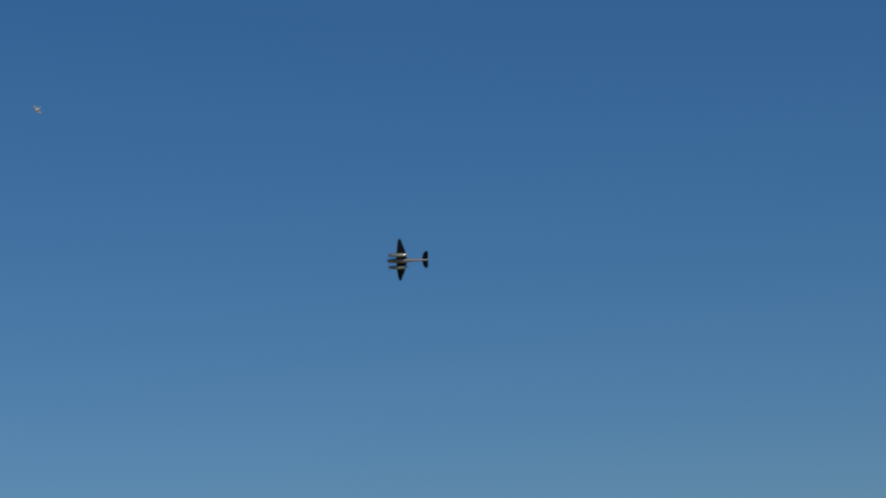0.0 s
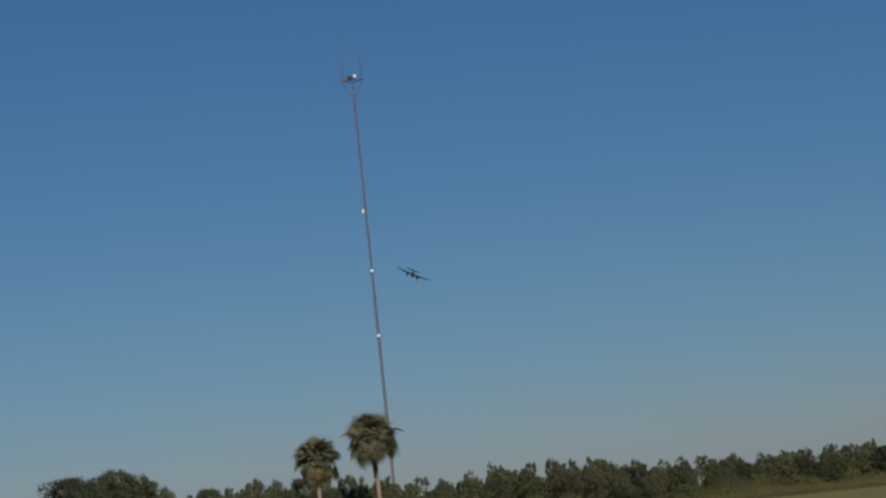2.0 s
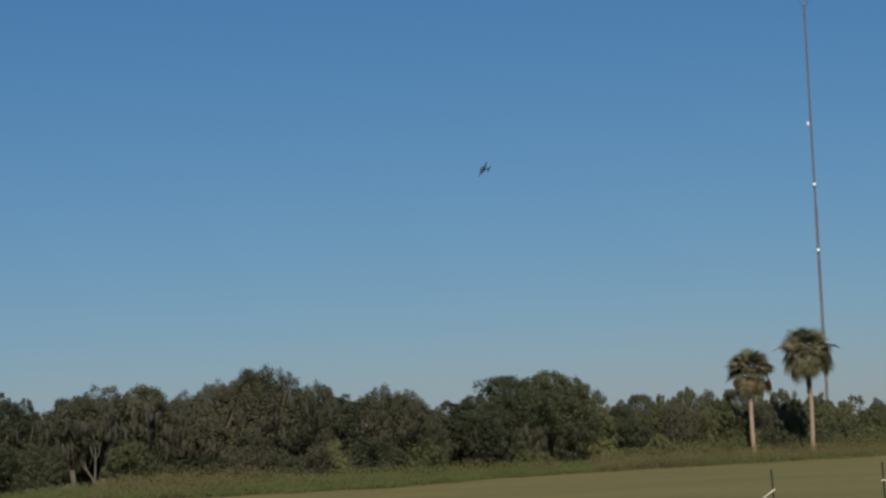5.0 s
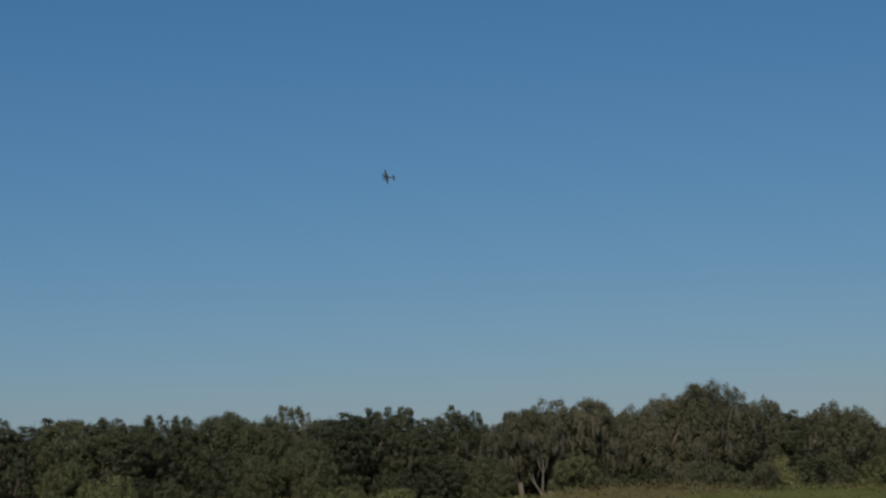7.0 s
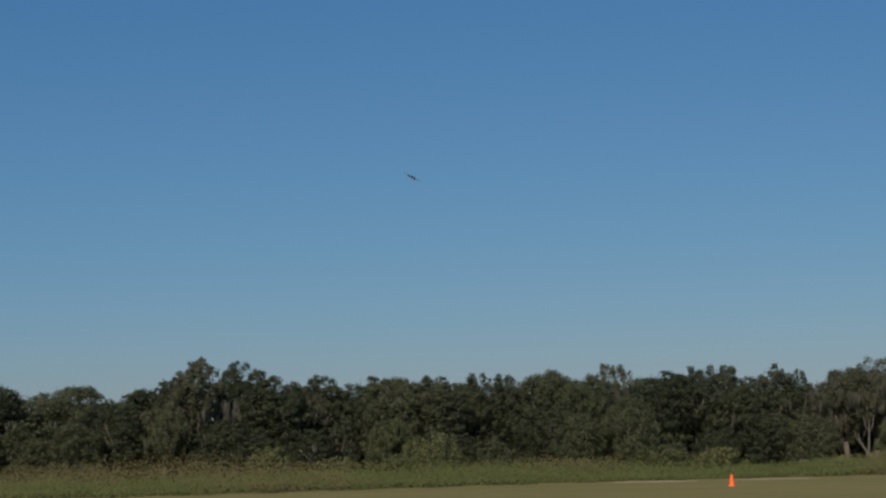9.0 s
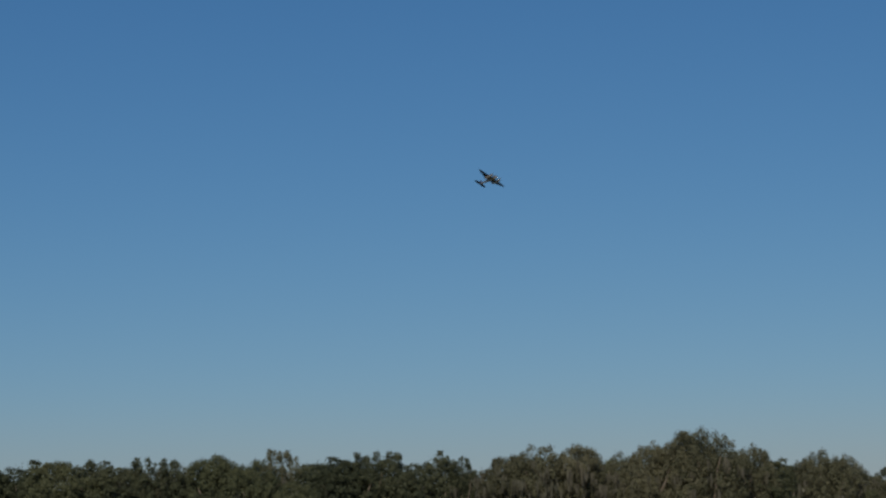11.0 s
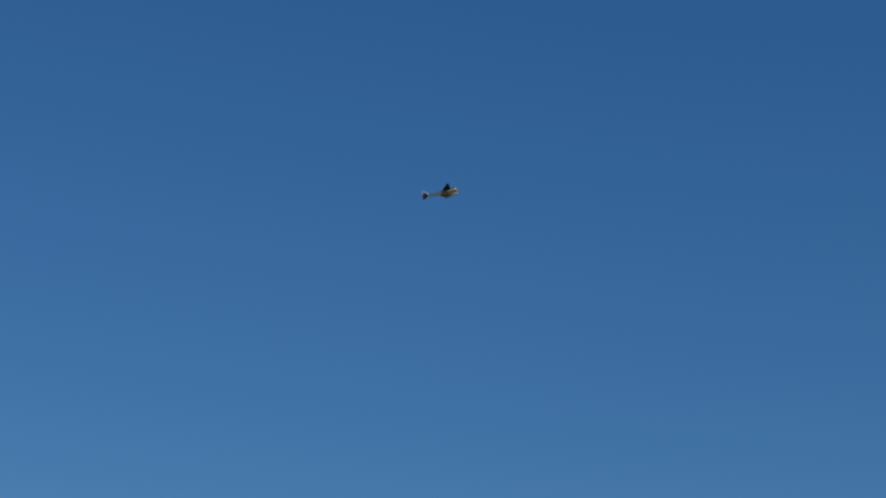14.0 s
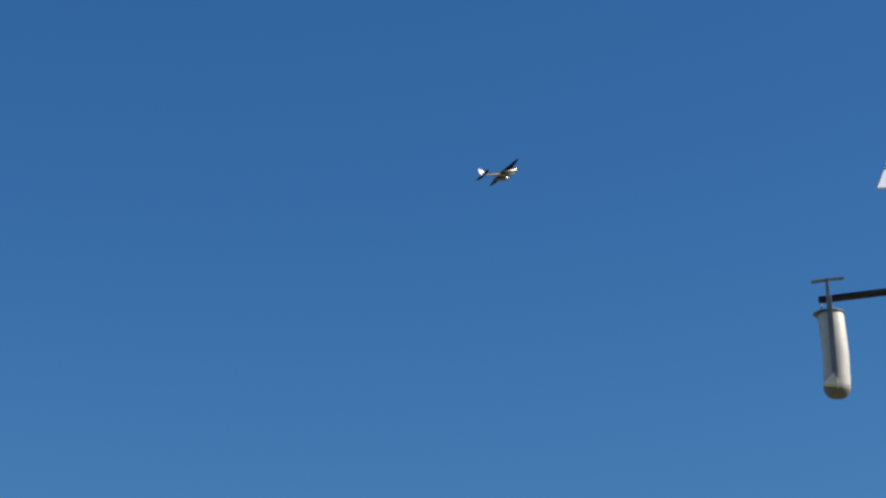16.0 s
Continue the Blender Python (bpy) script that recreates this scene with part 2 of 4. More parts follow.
def quads_mesh(name, corners, mats, index=None):
    """A mesh of loose four-cornered pieces: corners has the shape (n, 4, 3)."""
    n = len(corners)
    me = bpy.data.meshes.new(name)
    me.vertices.add(n * 4)
    me.vertices.foreach_set("co", np.asarray(corners, dtype=np.float32).ravel())
    me.loops.add(n * 4)
    me.loops.foreach_set("vertex_index", np.arange(n * 4, dtype=np.int32))
    me.polygons.add(n)
    me.polygons.foreach_set("loop_start", np.arange(0, n * 4, 4, dtype=np.int32))
    for mt in mats:
        me.materials.append(mt)
    if index is not None:
        me.polygons.foreach_set("material_index", np.asarray(index, dtype=np.int32))
    me.update(calc_edges=True)
    return me


def thing(name, label, category, m, group=""):
    ob = new(name)
    ob.matrix_basis = m
    return tagged(ob, label, category, group)


# ---- ground, runway ----
def ground():
    bm = bmesh.new()
    rings = (0, 8, 20, 40, 70, 110, 170, 260, 400, 700, 1300, 2600, 4600)
    prev = None
    centre = bm.verts.new((0, 0, 0))
    for r in rings[1:]:
        ring = [bm.verts.new((r * math.cos(k * math.tau / 72), r * math.sin(k * math.tau / 72), 0)) for k in range(72)]
        for k in range(72):
            if prev is None:
                bm.faces.new((centre, ring[k], ring[(k + 1) % 72]))
            else:
                bm.faces.new((prev[k], ring[k], ring[(k + 1) % 72], prev[(k + 1) % 72]))
        prev = ring
    tagged(new("ground", mesh_of("ground", bm, M_MOWN)), "mown dry yellow-green grass field", "grass field", kind="structure")


def runway():
    edge = [(-11.05, 56.8), (41.6, -13.2), (56.0, -2.0), (44.8, 6.4), (8.7, 54.3), (2.2, 59.2), (-3.2, 63.1), (-6.5, 61.1)]
    random.seed(3)
    outline = []
    for (ax, ay), (bx, by) in zip(edge, edge[1:] + edge[:1]):
        steps = max(2, int(math.hypot(bx - ax, by - ay) / 0.7))
        for i in range(steps):
            u = i / steps
            outline.append((ax + (bx - ax) * u + random.uniform(-0.05, 0.05), ay + (by - ay) * u + random.uniform(-0.05, 0.05)))
    bm = bmesh.new()
    top = [bm.verts.new((x, y, 0.03)) for x, y in outline]
    low = [bm.verts.new((x, y, -0.05)) for x, y in outline]
    bm.faces.new(top)
    for i in range(len(top)):
        j = (i + 1) % len(top)
        bm.faces.new((top[i], low[i], low[j], top[j]))
    ob = tagged(new("runway", mesh_of("runway", bm, M_ASPHALT)), "dark asphalt model-aircraft runway with dashed centre line", "runway", kind="structure")
    # worn pale verge round the asphalt
    mid = Vector((sum(p[0] for p in outline) / len(outline), sum(p[1] for p in outline) / len(outline)))
    bm = bmesh.new()
    inner, outer = [], []
    for i, (x, y) in enumerate(outline):
        (ax, ay), (cx, cy) = outline[i - 3], outline[(i + 3) % len(outline)]
        side = Vector((cy - ay, ax - cx)).normalized()
        if side.dot(Vector((x, y)) - mid) < 0:
            side = -side
        w = 0.12 + 0.22 * (0.5 + 0.5 * noise.noise((x * 0.25, y * 0.25, 7.0))) + random.uniform(-0.03, 0.03)
        if (x + 11.05) * 0.798 + (y - 56.8) * 0.602 > 1.5 or y > 55.5:
            w = 0.5 + 2.2 * max(0.0, 0.45 + noise.noise((x * 0.35, y * 0.35, 7.0))) + random.uniform(-0.2, 0.2)
        inner.append(bm.verts.new((x - side.x * 0.1, y - side.y * 0.1, 0.012)))
        outer.append(bm.verts.new((x + side.x * w, y + side.y * w, 0.006)))
    for i in range(len(inner)):
        j = (i + 1) % len(inner)
        bm.faces.new((inner[i], inner[j], outer[j], outer[i]))
    tagged(new("verge", mesh_of("verge", bm, M_VERGE)), "worn pale grass verge along the asphalt", "verge", kind="structure")
    # dashes of the centre line, with two odd marks
    along = Vector((-0.643, 0.766, 0))
    start = Vector((-0.65, 52.7, 0))
    bm = bmesh.new()
    box(bm, (-1.25, -0.06, 0.0), (1.25, 0.06, 0.006))
    me = mesh_of("centre_line_dash", bm, M_PAINT)
    ang = math.degrees(math.atan2(along.y, along.x))
    for k in range(-8, 2):
        p = start + along * (k * 5.68)
        shared("centre_line_dash", me, ob, pose(p.x, p.y, 0.034, 0, 0, ang), "worn white painted dash")
    bm = bmesh.new()
    box(bm, (-0.2, -0.06, 0.0), (0.2, 0.06, 0.006))
    me = mesh_of("paint_mark", bm, M_PAINT)
    for x, y, a in ((3.62, 52.6, -63), (4.88, 39.6, 15)):
        shared("paint_mark", me, ob, pose(x, y, 0.034, 0, 0, a), "short white paint mark")


def grass_tufts():
    """Rough unmown blades along the edges of the runway."""
    rng = np.random.default_rng(8)
    n = 90000
    az, d = rng.uniform(-14, 16, n), 26 + np.clip(rng.gamma(2.0, 11.0, n), 0, 80)
    x, y = -np.sin(np.radians(az)) * d, np.cos(np.radians(az)) * d
    # keep off the asphalt: signed distances to its two long edges and its end
    near = (x + 11.6) * 0.798 + (y - 57.5) * 0.602
    far = np.where(x > 8.7, (x - 8.7) * 0.799 + (y - 54.3) * 0.601, (x + 3.2) * 0.596 + (y - 63.1) * 0.803)
    end = (x + 11.6) * 0.55 - (y - 57.5) * 0.835
    on = (near > -0.05) & (far < 0.05) & (end > -0.05)
    edge = np.minimum(np.where(y < 57.5, np.abs(near), 9.0), np.where(x > -3.2, np.abs(far), 9.0))
    edge = np.minimum(edge, np.where((x < -3.2) & (x > -11.6), np.abs(end), 9.0))
    keep = ~on & (edge < rng.exponential(0.2, len(x)))
    x, y, edge = x[keep], y[keep], edge[keep]
    n = len(x)
    high = rng.uniform(0.008, 0.022, n) + 0.014 * np.exp(-edge / 0.3)
    t = rng.uniform(0, math.tau, n)
    side = np.stack([np.cos(t), np.sin(t), np.zeros(n)], axis=1) * rng.uniform(0.03, 0.10, n)[:, None]
    base = np.stack([x, y, np.zeros(n)], axis=1)
    tip = np.stack([rng.normal(0, 0.03, n), rng.normal(0, 0.03, n), high], axis=1)
    lump = np.array([noise.noise((float(a) * 0.35, float(b) * 0.35, 3.0)) for a, b in zip(x, y)])
    me = quads_mesh("grass_tufts", np.stack([base - side, base + side, base + side * 0.7 + tip, base - side * 0.5 + tip], axis=1),
                    [M_SHORTGRASS, M_DRYGRASS], ((lump + rng.normal(0, 0.3, n)) > 0.1).astype(int))
    tagged(new("grass_tufts", me), "rough short grass fringe along the runway edges", "grass", kind="stuff")


def lawn():
    """Short blades of the lawn this side of the runway."""
    rng = np.random.default_rng(18)
    n = 110000
    az, d = rng.uniform(-13, 14, n), np.sqrt(rng.uniform(24 ** 2, 62 ** 2, n))
    x, y = -np.sin(np.radians(az)) * d, np.cos(np.radians(az)) * d
    keep = (x + 11.05) * 0.798 + (y - 56.8) * 0.602 < -0.12
    x, y = x[keep], y[keep]
    n = len(x)
    lump = np.array([noise.noise((a * 0.8, b * 0.5, 3.0)) + 0.7 * noise.noise((a * 2.6, b * 1.4, 9.0)) for a, b in zip(x.tolist(), y.tolist())])
    high = rng.uniform(0.010, 0.032, n) * (1 + 0.6 * lump)
    t = rng.uniform(0, math.tau, n)
    side = np.stack([np.cos(t), np.sin(t), np.zeros(n)], axis=1) * rng.uniform(0.006, 0.016, n)[:, None]
    base = np.stack([x, y, np.zeros(n)], axis=1)
    tip = np.stack([rng.normal(0, 0.02, n), rng.normal(0, 0.02, n), np.maximum(high, 0.006)], axis=1)
    me = quads_mesh("lawn_grass", np.stack([base - side, base + side, base + side * 0.5 + tip, base - side * 0.4 + tip], axis=1),
                    [M_LAWN, M_STRAW], ((lump + rng.normal(0, 0.25, n)) > 0.3).astype(int))
    tagged(new("lawn_grass", me), "short green lawn blades with dry patches", "grass", kind="stuff")


ground()
runway()
grass_tufts()
lawn()


# ---- vegetation ----
SKYLINE = [(60, 1.8), (38.6, 1.8), (38.0, 1.5), (37.0, 1.87), (35.9, 2.3), (34.3, 1.96), (31.2, 1.8), (28.8, 1.8), (25.9, 1.85), (23.4, 1.85), (21.5, 1.86),
           (19.8, 1.5), (18.6, 2.0), (16.8, 1.65), (14.5, 2.3), (13.0, 1.77), (12.5, 1.62), (11.3, 1.7), (10.1, 1.32), (9.4, 1.25), (8.1, 1.9), (6.9, 1.95),
           (6.2, 1.4), (5.5, 1.02), (4.9, 1.29), (2.7, 1.33), (0.8, 1.22), (-1.0, 0.9), (-2.0, 1.03), (-3.7, 1.12), (-5.0, 1.02), (-6.2, 0.82), (-7.3, 0.86),
           (-8.8, 0.74), (-12.5, 0.74), (-40, 0.72)]
TREE_RANGE = [(-40, 330), (-20, 305), (-9, 278), (0, 230), (4, 202), (8.5, 177), (14, 153), (25, 147), (60, 138)]
MOW_RANGE = [(-40, 290), (-20, 270), (-9, 250), (0, 196), (4, 177), (8.5, 155), (11, 131), (14.7, 126), (20, 123), (25.7, 118), (31.5, 109), (37, 103), (60, 95)]


def along_line(rows, az):
    rows = sorted(rows)
    return float(np.interp(az, [r[0] for r in rows], [r[1] for r in rows]))


def crown_corners(rng, radius, low, high, count, leaf, clumps=90, droop=0.0):
    """Loose leaf pieces in tufts that sit on a few great lobes: a lumpy crown with dark gaps between the tufts."""
    mid, tall = (low + high) / 2, (high - low) / 2
    form = np.array([radius, radius, tall])
    lobes = 11
    a, e = rng.uniform(0, math.tau, lobes), np.arcsin(np.linspace(-0.85, 0.95, lobes))
    rng.shuffle(a)
    centre = np.stack([np.cos(a) * np.cos(e), np.sin(a) * np.cos(e), np.sin(e)], axis=1) * rng.uniform(0.42, 0.62, lobes)[:, None]
    size = rng.uniform(0.40, 0.54, lobes)
    # tufts over the outside of the lobes
    tries = clumps * 6
    pick = rng.integers(0, lobes, tries)
    way = rng.normal(size=(tries, 3)) + centre[pick] * 0.8 + np.array([0, 0, 0.15])
    way /= np.linalg.norm(way, axis=1)[:, None]
    spot = centre[pick] + way * size[pick][:, None] * rng.uniform(0.86, 1.08, tries)[:, None]
    inside = np.linalg.norm(spot[:, None, :] - centre[None], axis=2) / size[None]
    inside[np.arange(tries), pick] = 9
    keep = np.flatnonzero(inside.min(axis=1) > 0.8)[:clumps]
    spot, way = spot[keep], way[keep]
    tuft = rng.uniform(0.075, 0.15, len(spot)) * radius
    loose = int(count * 0.24)
    pick = rng.choice(len(spot), count - loose, p=tuft ** 2 / (tuft ** 2).sum())
    d = rng.normal(size=(count - loose, 3)) + way[pick] * 0.7 + np.array([0, 0, 0.35])
    d /= np.linalg.norm(d, axis=1)[:, None]
    c = spot[pick] * form + d * (tuft[pick] * np.clip(rng.normal(0.88, 0.22, len(pick)), 0.2, 1.5))[:, None] * np.array([1.0, 1.0, 0.85])
    # twigs and leaves within, which close the view through the crown
    k = rng.integers(0, lobes, loose)
    n = rng.normal(size=(loose, 3))
    n /= np.linalg.norm(n, axis=1)[:, None]
    c = np.concatenate([c, (centre[k] + n * size[k][:, None] * rng.uniform(0.5, 1.0, loose)[:, None]) * form])
    d = np.concatenate([d, n])
    big = np.concatenate([np.ones(len(pick)), np.full(loose, 1.35)])
    c[:, :2] *= 0.94 * radius / np.quantile(np.hypot(c[:, 0], c[:, 1]), 0.985)
    c[:, 2] = c[:, 2] + mid - droop * rng.random(count) ** 2
    c[:, 2] = np.maximum(c[:, 2] * (0.955 * high / np.quantile(c[:, 2], 0.997)), 0.15)
    n = d + rng.normal(scale=0.33, size=(count, 3))
    n /= np.linalg.norm(n, axis=1)[:, None]
    a = np.cross(n, rng.normal(size=(count, 3)))
    a /= np.linalg.norm(a, axis=1)[:, None]
    b = np.cross(n, a)
    s = (leaf * rng.uniform(0.55, 1.25, count) * big)[:, None]
    return np.stack([c - a * s, c - b * s * 0.62, c + a * s, c + b * s * 0.62], axis=1)


def limbs(rng, radius, high, thick):
    """The trunk and, each by itself, its limbs."""
    made = [bmesh.new()]
    fork = high * rng.uniform(0.2, 0.32)
    lean = rng.uniform(-0.4, 0.4, 2)
    tube(made[0], [(0, 0, -0.2), (lean[0] * 0.4, lean[1] * 0.4, fork * 0.55), (lean[0], lean[1], fork)], [thick * 1.35, thick, thick * 0.85], 9)
    for k in range(6 if thick > 0.1 else 3):
        a = k * math.tau / 6 + rng.uniform(-0.4, 0.4)
        reach, rise = radius * rng.uniform(0.35, 0.62), high * rng.uniform(0.58, 0.78)
        x, y = math.cos(a) * reach, math.sin(a) * reach
        made.append(tube(bmesh.new(), [(lean[0], lean[1], fork * 0.9), (lean[0] + x * 0.35, lean[1] + y * 0.35, fork + (rise - fork) * 0.45),
                                       (x * 0.8, y * 0.8, fork + (rise - fork) * 0.8), (x, y, rise)], [thick * 0.6, thick * 0.42, thick * 0.25, thick * 0.08], 6))
    return made


def moss_corners(rng, radius, low, high, count):
    """Beards of moss: bunches of thin strips below the outer limbs."""
    bunch = max(4, count // 11)
    a, e = rng.uniform(0, math.tau, bunch), np.arcsin(rng.uniform(-0.7, 0.45, bunch))
    r = rng.uniform(0.80, 1.0, bunch)
    mid, tall = (low + high) / 2, (high - low) / 2
    c = np.stack([np.cos(a) * np.cos(e) * r * radius, np.sin(a) * np.cos(e) * r * radius, mid + np.sin(e) * r * tall], axis=1)
    long = rng.uniform(0.5, 1.5, bunch)
    pick = rng.integers(0, bunch, count)
    c = c[pick] + rng.normal(scale=(0.16, 0.16, 0.12), size=(count, 3))
    t = rng.uniform(0, math.tau, count)
    side = np.stack([np.cos(t), np.sin(t), np.zeros(count)], axis=1) * rng.uniform(0.05, 0.13, count)[:, None]
    drop = np.stack([rng.normal(0, 0.05, count), rng.normal(0, 0.05, count), -long[pick] * rng.uniform(0.4, 1.1, count)], axis=1)
    drop[:, 2] = np.maximum(drop[:, 2], 0.2 - c[:, 2])
    return np.stack([c - side * 0.5, c + side * 0.5, c + side * 0.9 + drop * 0.45, c - side * 0.1 + drop], axis=1)


KINDS = {
    # name, label, radius, low, high, pieces, leaf, material, trunk thickness, moss pieces, droop, tufts
    "live_oak": ("live_oak", "broad dark-green live oak with dense dome crown", 5.0, 0.6, 9.0, 27000, 0.094, M_OAK, 0.42, 60, 0.0, 230),
    "mossy_oak": ("mossy_oak", "olive-brown live oak hung with grey moss", 4.6, 0.7, 9.0, 25000, 0.090, M_OAK2, 0.40, 260, 0.4, 200),
    "laurel_oak": ("laurel_oak", "tall dense dark-green laurel oak in the wood's edge", 3.4, 0.4, 9.0, 22000, 0.086, M_DARK, 0.30, 30, 0.0, 200),
    "open_oak": ("open_oak", "high-crowned live oak with moss above a bare trunk", 4.6, 3.3, 9.0, 20000, 0.092, M_OAK2, 0.34, 700, 0.3, 150),
    "pale_oak": ("pale_oak", "tall grey-green oak with thin crown above the wood", 3.4, 0.8, 9.0, 15000, 0.088, M_SAGE, 0.28, 160, 0.2, 130),
    "scrub_tree": ("scrub_tree", "low yellow-green scrub tree among bushes", 3.2, 0.2, 5.0, 14000, 0.082, M_SCRUB, 0.16, 0, 0.0, 140),
    "shrub": ("shrub", "rounded yellow-green shrub at the wood's foot", 1.7, 0.0, 2.8, 7000, 0.055, M_BUSH, 0.07, 0, 0.2, 100),
    "dark_shrub": ("dark_shrub", "low dark-green shrub at the wood's foot", 1.7, 0.0, 2.8, 7000, 0.055, M_OAK, 0.07, 0, 0.2, 100),
    "weeping_shrub": ("weeping_shrub", "pale green shrub with drooping leaves", 1.7, 0.0, 2.8, 6500, 0.052, M_BUSH, 0.07, 0, 1.1, 90),
}
BUILT = {}
GROUPS = {"scrub_tree": "scrub trees beyond the field", "shrub": "shrubs along the wood", "dark_shrub": "shrubs along the wood",
          "weeping_shrub": "shrubs along the wood"}


def tree(kind, az, dist, high, wide, seed):
    """A tree of that kind, of that height and crown width, at a heading and distance."""
    name, label, radius, low, top, pieces, leaf, mat, thick, moss, droop, tufts = KINDS[kind]
    variant = (kind, seed % 4)
    p = toward(az, 0) * dist
    place = pose(p.x, p.y, 0, 0, 0, (seed * 77) % 360) @ Matrix.Diagonal((wide / (2 * radius * 0.94), wide / (2 * radius * 0.94), high / (top * 0.955), 1))
    if variant in BUILT:
        first = BUILT[variant]
        return copy_thing(first, place @ Matrix.Diagonal((*[1 / s for s in first.scale], 1)))
    rng = np.random.default_rng(100 + seed % 4 + 10 * len(kind) + len(label))
    root = thing(name, label, "shrub" if "shrub" in kind else "tree", place, GROUPS.get(kind, "trees of the wood"))
    for k, bm in enumerate(limbs(rng, radius, top, thick)):
        part("limb" if k else "trunk", bm, M_BARK, root, smooth=True)
    crown = new("crown", quads_mesh("crown", crown_corners(rng, radius, low, top, pieces, leaf, tufts, droop), [mat]))
    crown.parent = root
    if moss:
        hung = new("moss", quads_mesh("moss", moss_corners(rng, radius * 0.98, low, top, moss), [M_MOSS]))
        hung.parent = root
        tagged(hung, "grey hanging moss", kind="stuff")
    BUILT[variant] = root
    return root


def wood():
    random.seed(11)
    # the trees that make the skyline: heading, elevation of the top, crown width
    front = {
        "laurel_oak": [(37.5, 1.72, 4.5), (36.85, 1.92, 4.0), (34.75, 2.40, 3.2), (33.75, 2.01, 5.0), (32.65, 2.01, 4.0), (31.7, 1.96, 4.2), (29.7, 1.94, 4.5),
                       (28.5, 1.99, 3.0), (27.85, 1.95, 3.0), (24.2, 1.92, 5.0), (23.4, 1.87, 4.0), (22.78, 2.05, 3.6), (22.05, 2.04, 3.6), (21.1, 2.03, 3.2),
                       (20.42, 1.89, 1.8), (12.5, 1.68, 4.5), (9.6, 1.40, 4.0)],
        "live_oak": [(38.9, 1.85, 5), (41.5, 1.95, 9), (44.5, 2.0, 9), (47.5, 1.9, 9), (30.7, 1.92, 4.5), (26.75, 2.01, 5.0), (25.9, 1.87, 4.0), (8.85, 1.50, 4.4),
                     (8.05, 1.97, 5.4), (7.0, 2.04, 6.0), (6.38, 1.84, 3.4)],
        "mossy_oak": [(17.15, 2.04, 3.0), (16.35, 1.89, 3.5), (15.65, 2.12, 3.6), (14.9, 2.27, 4.4), (14.25, 2.45, 4.8), (13.65, 2.25, 4.2), (13.2, 2.0, 3.6),
                      (11.3, 1.84, 4.4), (10.8, 1.70, 4.0), (10.35, 1.48, 4.0), (28.9, 1.75, 4.5), (33.2, 1.80, 5.0)],
        "open_oak": [(19.25, 1.92, 3.6), (18.55, 2.14, 4.4), (17.65, 2.12, 3.8)],
        "pale_oak": [(35.85, 2.51, 4.0), (25.28, 2.16, 2.8)],
    }
    seed = 0
    for kind, rows in front.items():
        for az, el, wide in rows:
            d = along_line(TREE_RANGE, az) + random.uniform(-1, 3)
            seed += 1
            tree(kind, az, d, 1.7 + d * math.tan(radians(el)), wide * 1.35, seed)
    # the depth of the wood behind them
    az = 49.0
    while az > 6.3:
        d = along_line(TREE_RANGE, az) + random.uniform(6, 12)
        high = (1.7 + d * math.tan(radians(along_line(SKYLINE, az)))) * random.uniform(0.95, 1.0)
        seed += 1
        tree(random.choice(("laurel_oak", "laurel_oak", "mossy_oak", "live_oak")), az, d, high, random.uniform(5.5, 8), seed)
        az -= random.uniform(0.7, 1.1)
    # lower crowns and shrubs before the trunks
    az = 48.0
    while az > 6.6:
        d = along_line(TREE_RANGE, az) - random.uniform(2.5, 5)
        seed += 1
        if not 18.2 < az < 19.9:
            kind = random.choice(("laurel_oak", "live_oak", "dark_shrub", "mossy_oak" if az < 20 else "laurel_oak"))
            tree(kind, az, d, random.uniform(2.6, 5.2) if kind != "dark_shrub" else random.uniform(1.6, 2.8), random.uniform(2.6, 4.6), seed)
        az -= random.uniform(0.75, 1.4)
    for kind, az, near, high, wide in (("shrub", 34.2, 7, 2.3, 3.4), ("scrub_tree", 31.0, 5, 4.0, 3.2), ("weeping_shrub", 29.9, 7, 3.0, 3.8), ("shrub", 23.9, 9, 1.9, 4.0),
                                       ("shrub", 22.6, 9, 1.7, 3.2), ("scrub_tree", 17.95, 6, 3.6, 4.2), ("shrub", 10.35, 5, 3.0, 4.0), ("shrub", 7.7, 6, 2.0, 4.4),
                                       ("weeping_shrub", 12.6, 6, 3.2, 3.0), ("shrub", 32.3, 8, 1.6, 3.0), ("shrub", 30.7, 8, 1.7, 2.6)):
        seed += 1
        tree(kind, az, along_line(TREE_RANGE, az) - near, high, wide, seed)
    # scrub beyond the palms, farther off and lower
    for back, step, share in ((9, 0.62, 1.0), (3, 0.7, 0.86)):
        az = 6.0
        while az > -26:
            d = along_line(TREE_RANGE, az) + back + random.uniform(-2, 4)
            high = (1.7 + d * math.tan(radians(along_line(SKYLINE, az)))) * random.uniform(1.0, 1.09) * share
            seed += 1
            tree(random.choice(("scrub_tree", "mossy_oak", "scrub_tree", "live_oak", "scrub_tree")), az, d, high, random.uniform(3.4, 6.0), seed)
            az -= random.uniform(0.75, 1.25) * step
    az = 6.4
    while az > -26:
        d = along_line(TREE_RANGE, az) - random.uniform(1, 7)
        seed += 1
        tree(random.choice(("shrub", "shrub", "weeping_shrub", "dark_shrub")), az, d, random.uniform(1.5, 3.2), random.uniform(2.6, 4.6), seed)
        az -= random.uniform(0.35, 0.65)
    for k in range(9):
        az = 3.0 - 0.5 * k
        seed += 1
        tree("shrub" if k % 3 else "weeping_shrub", az, along_line(TREE_RANGE, az) + 1.5, 2.3 + 0.5 * (k % 3), 4.4, seed)
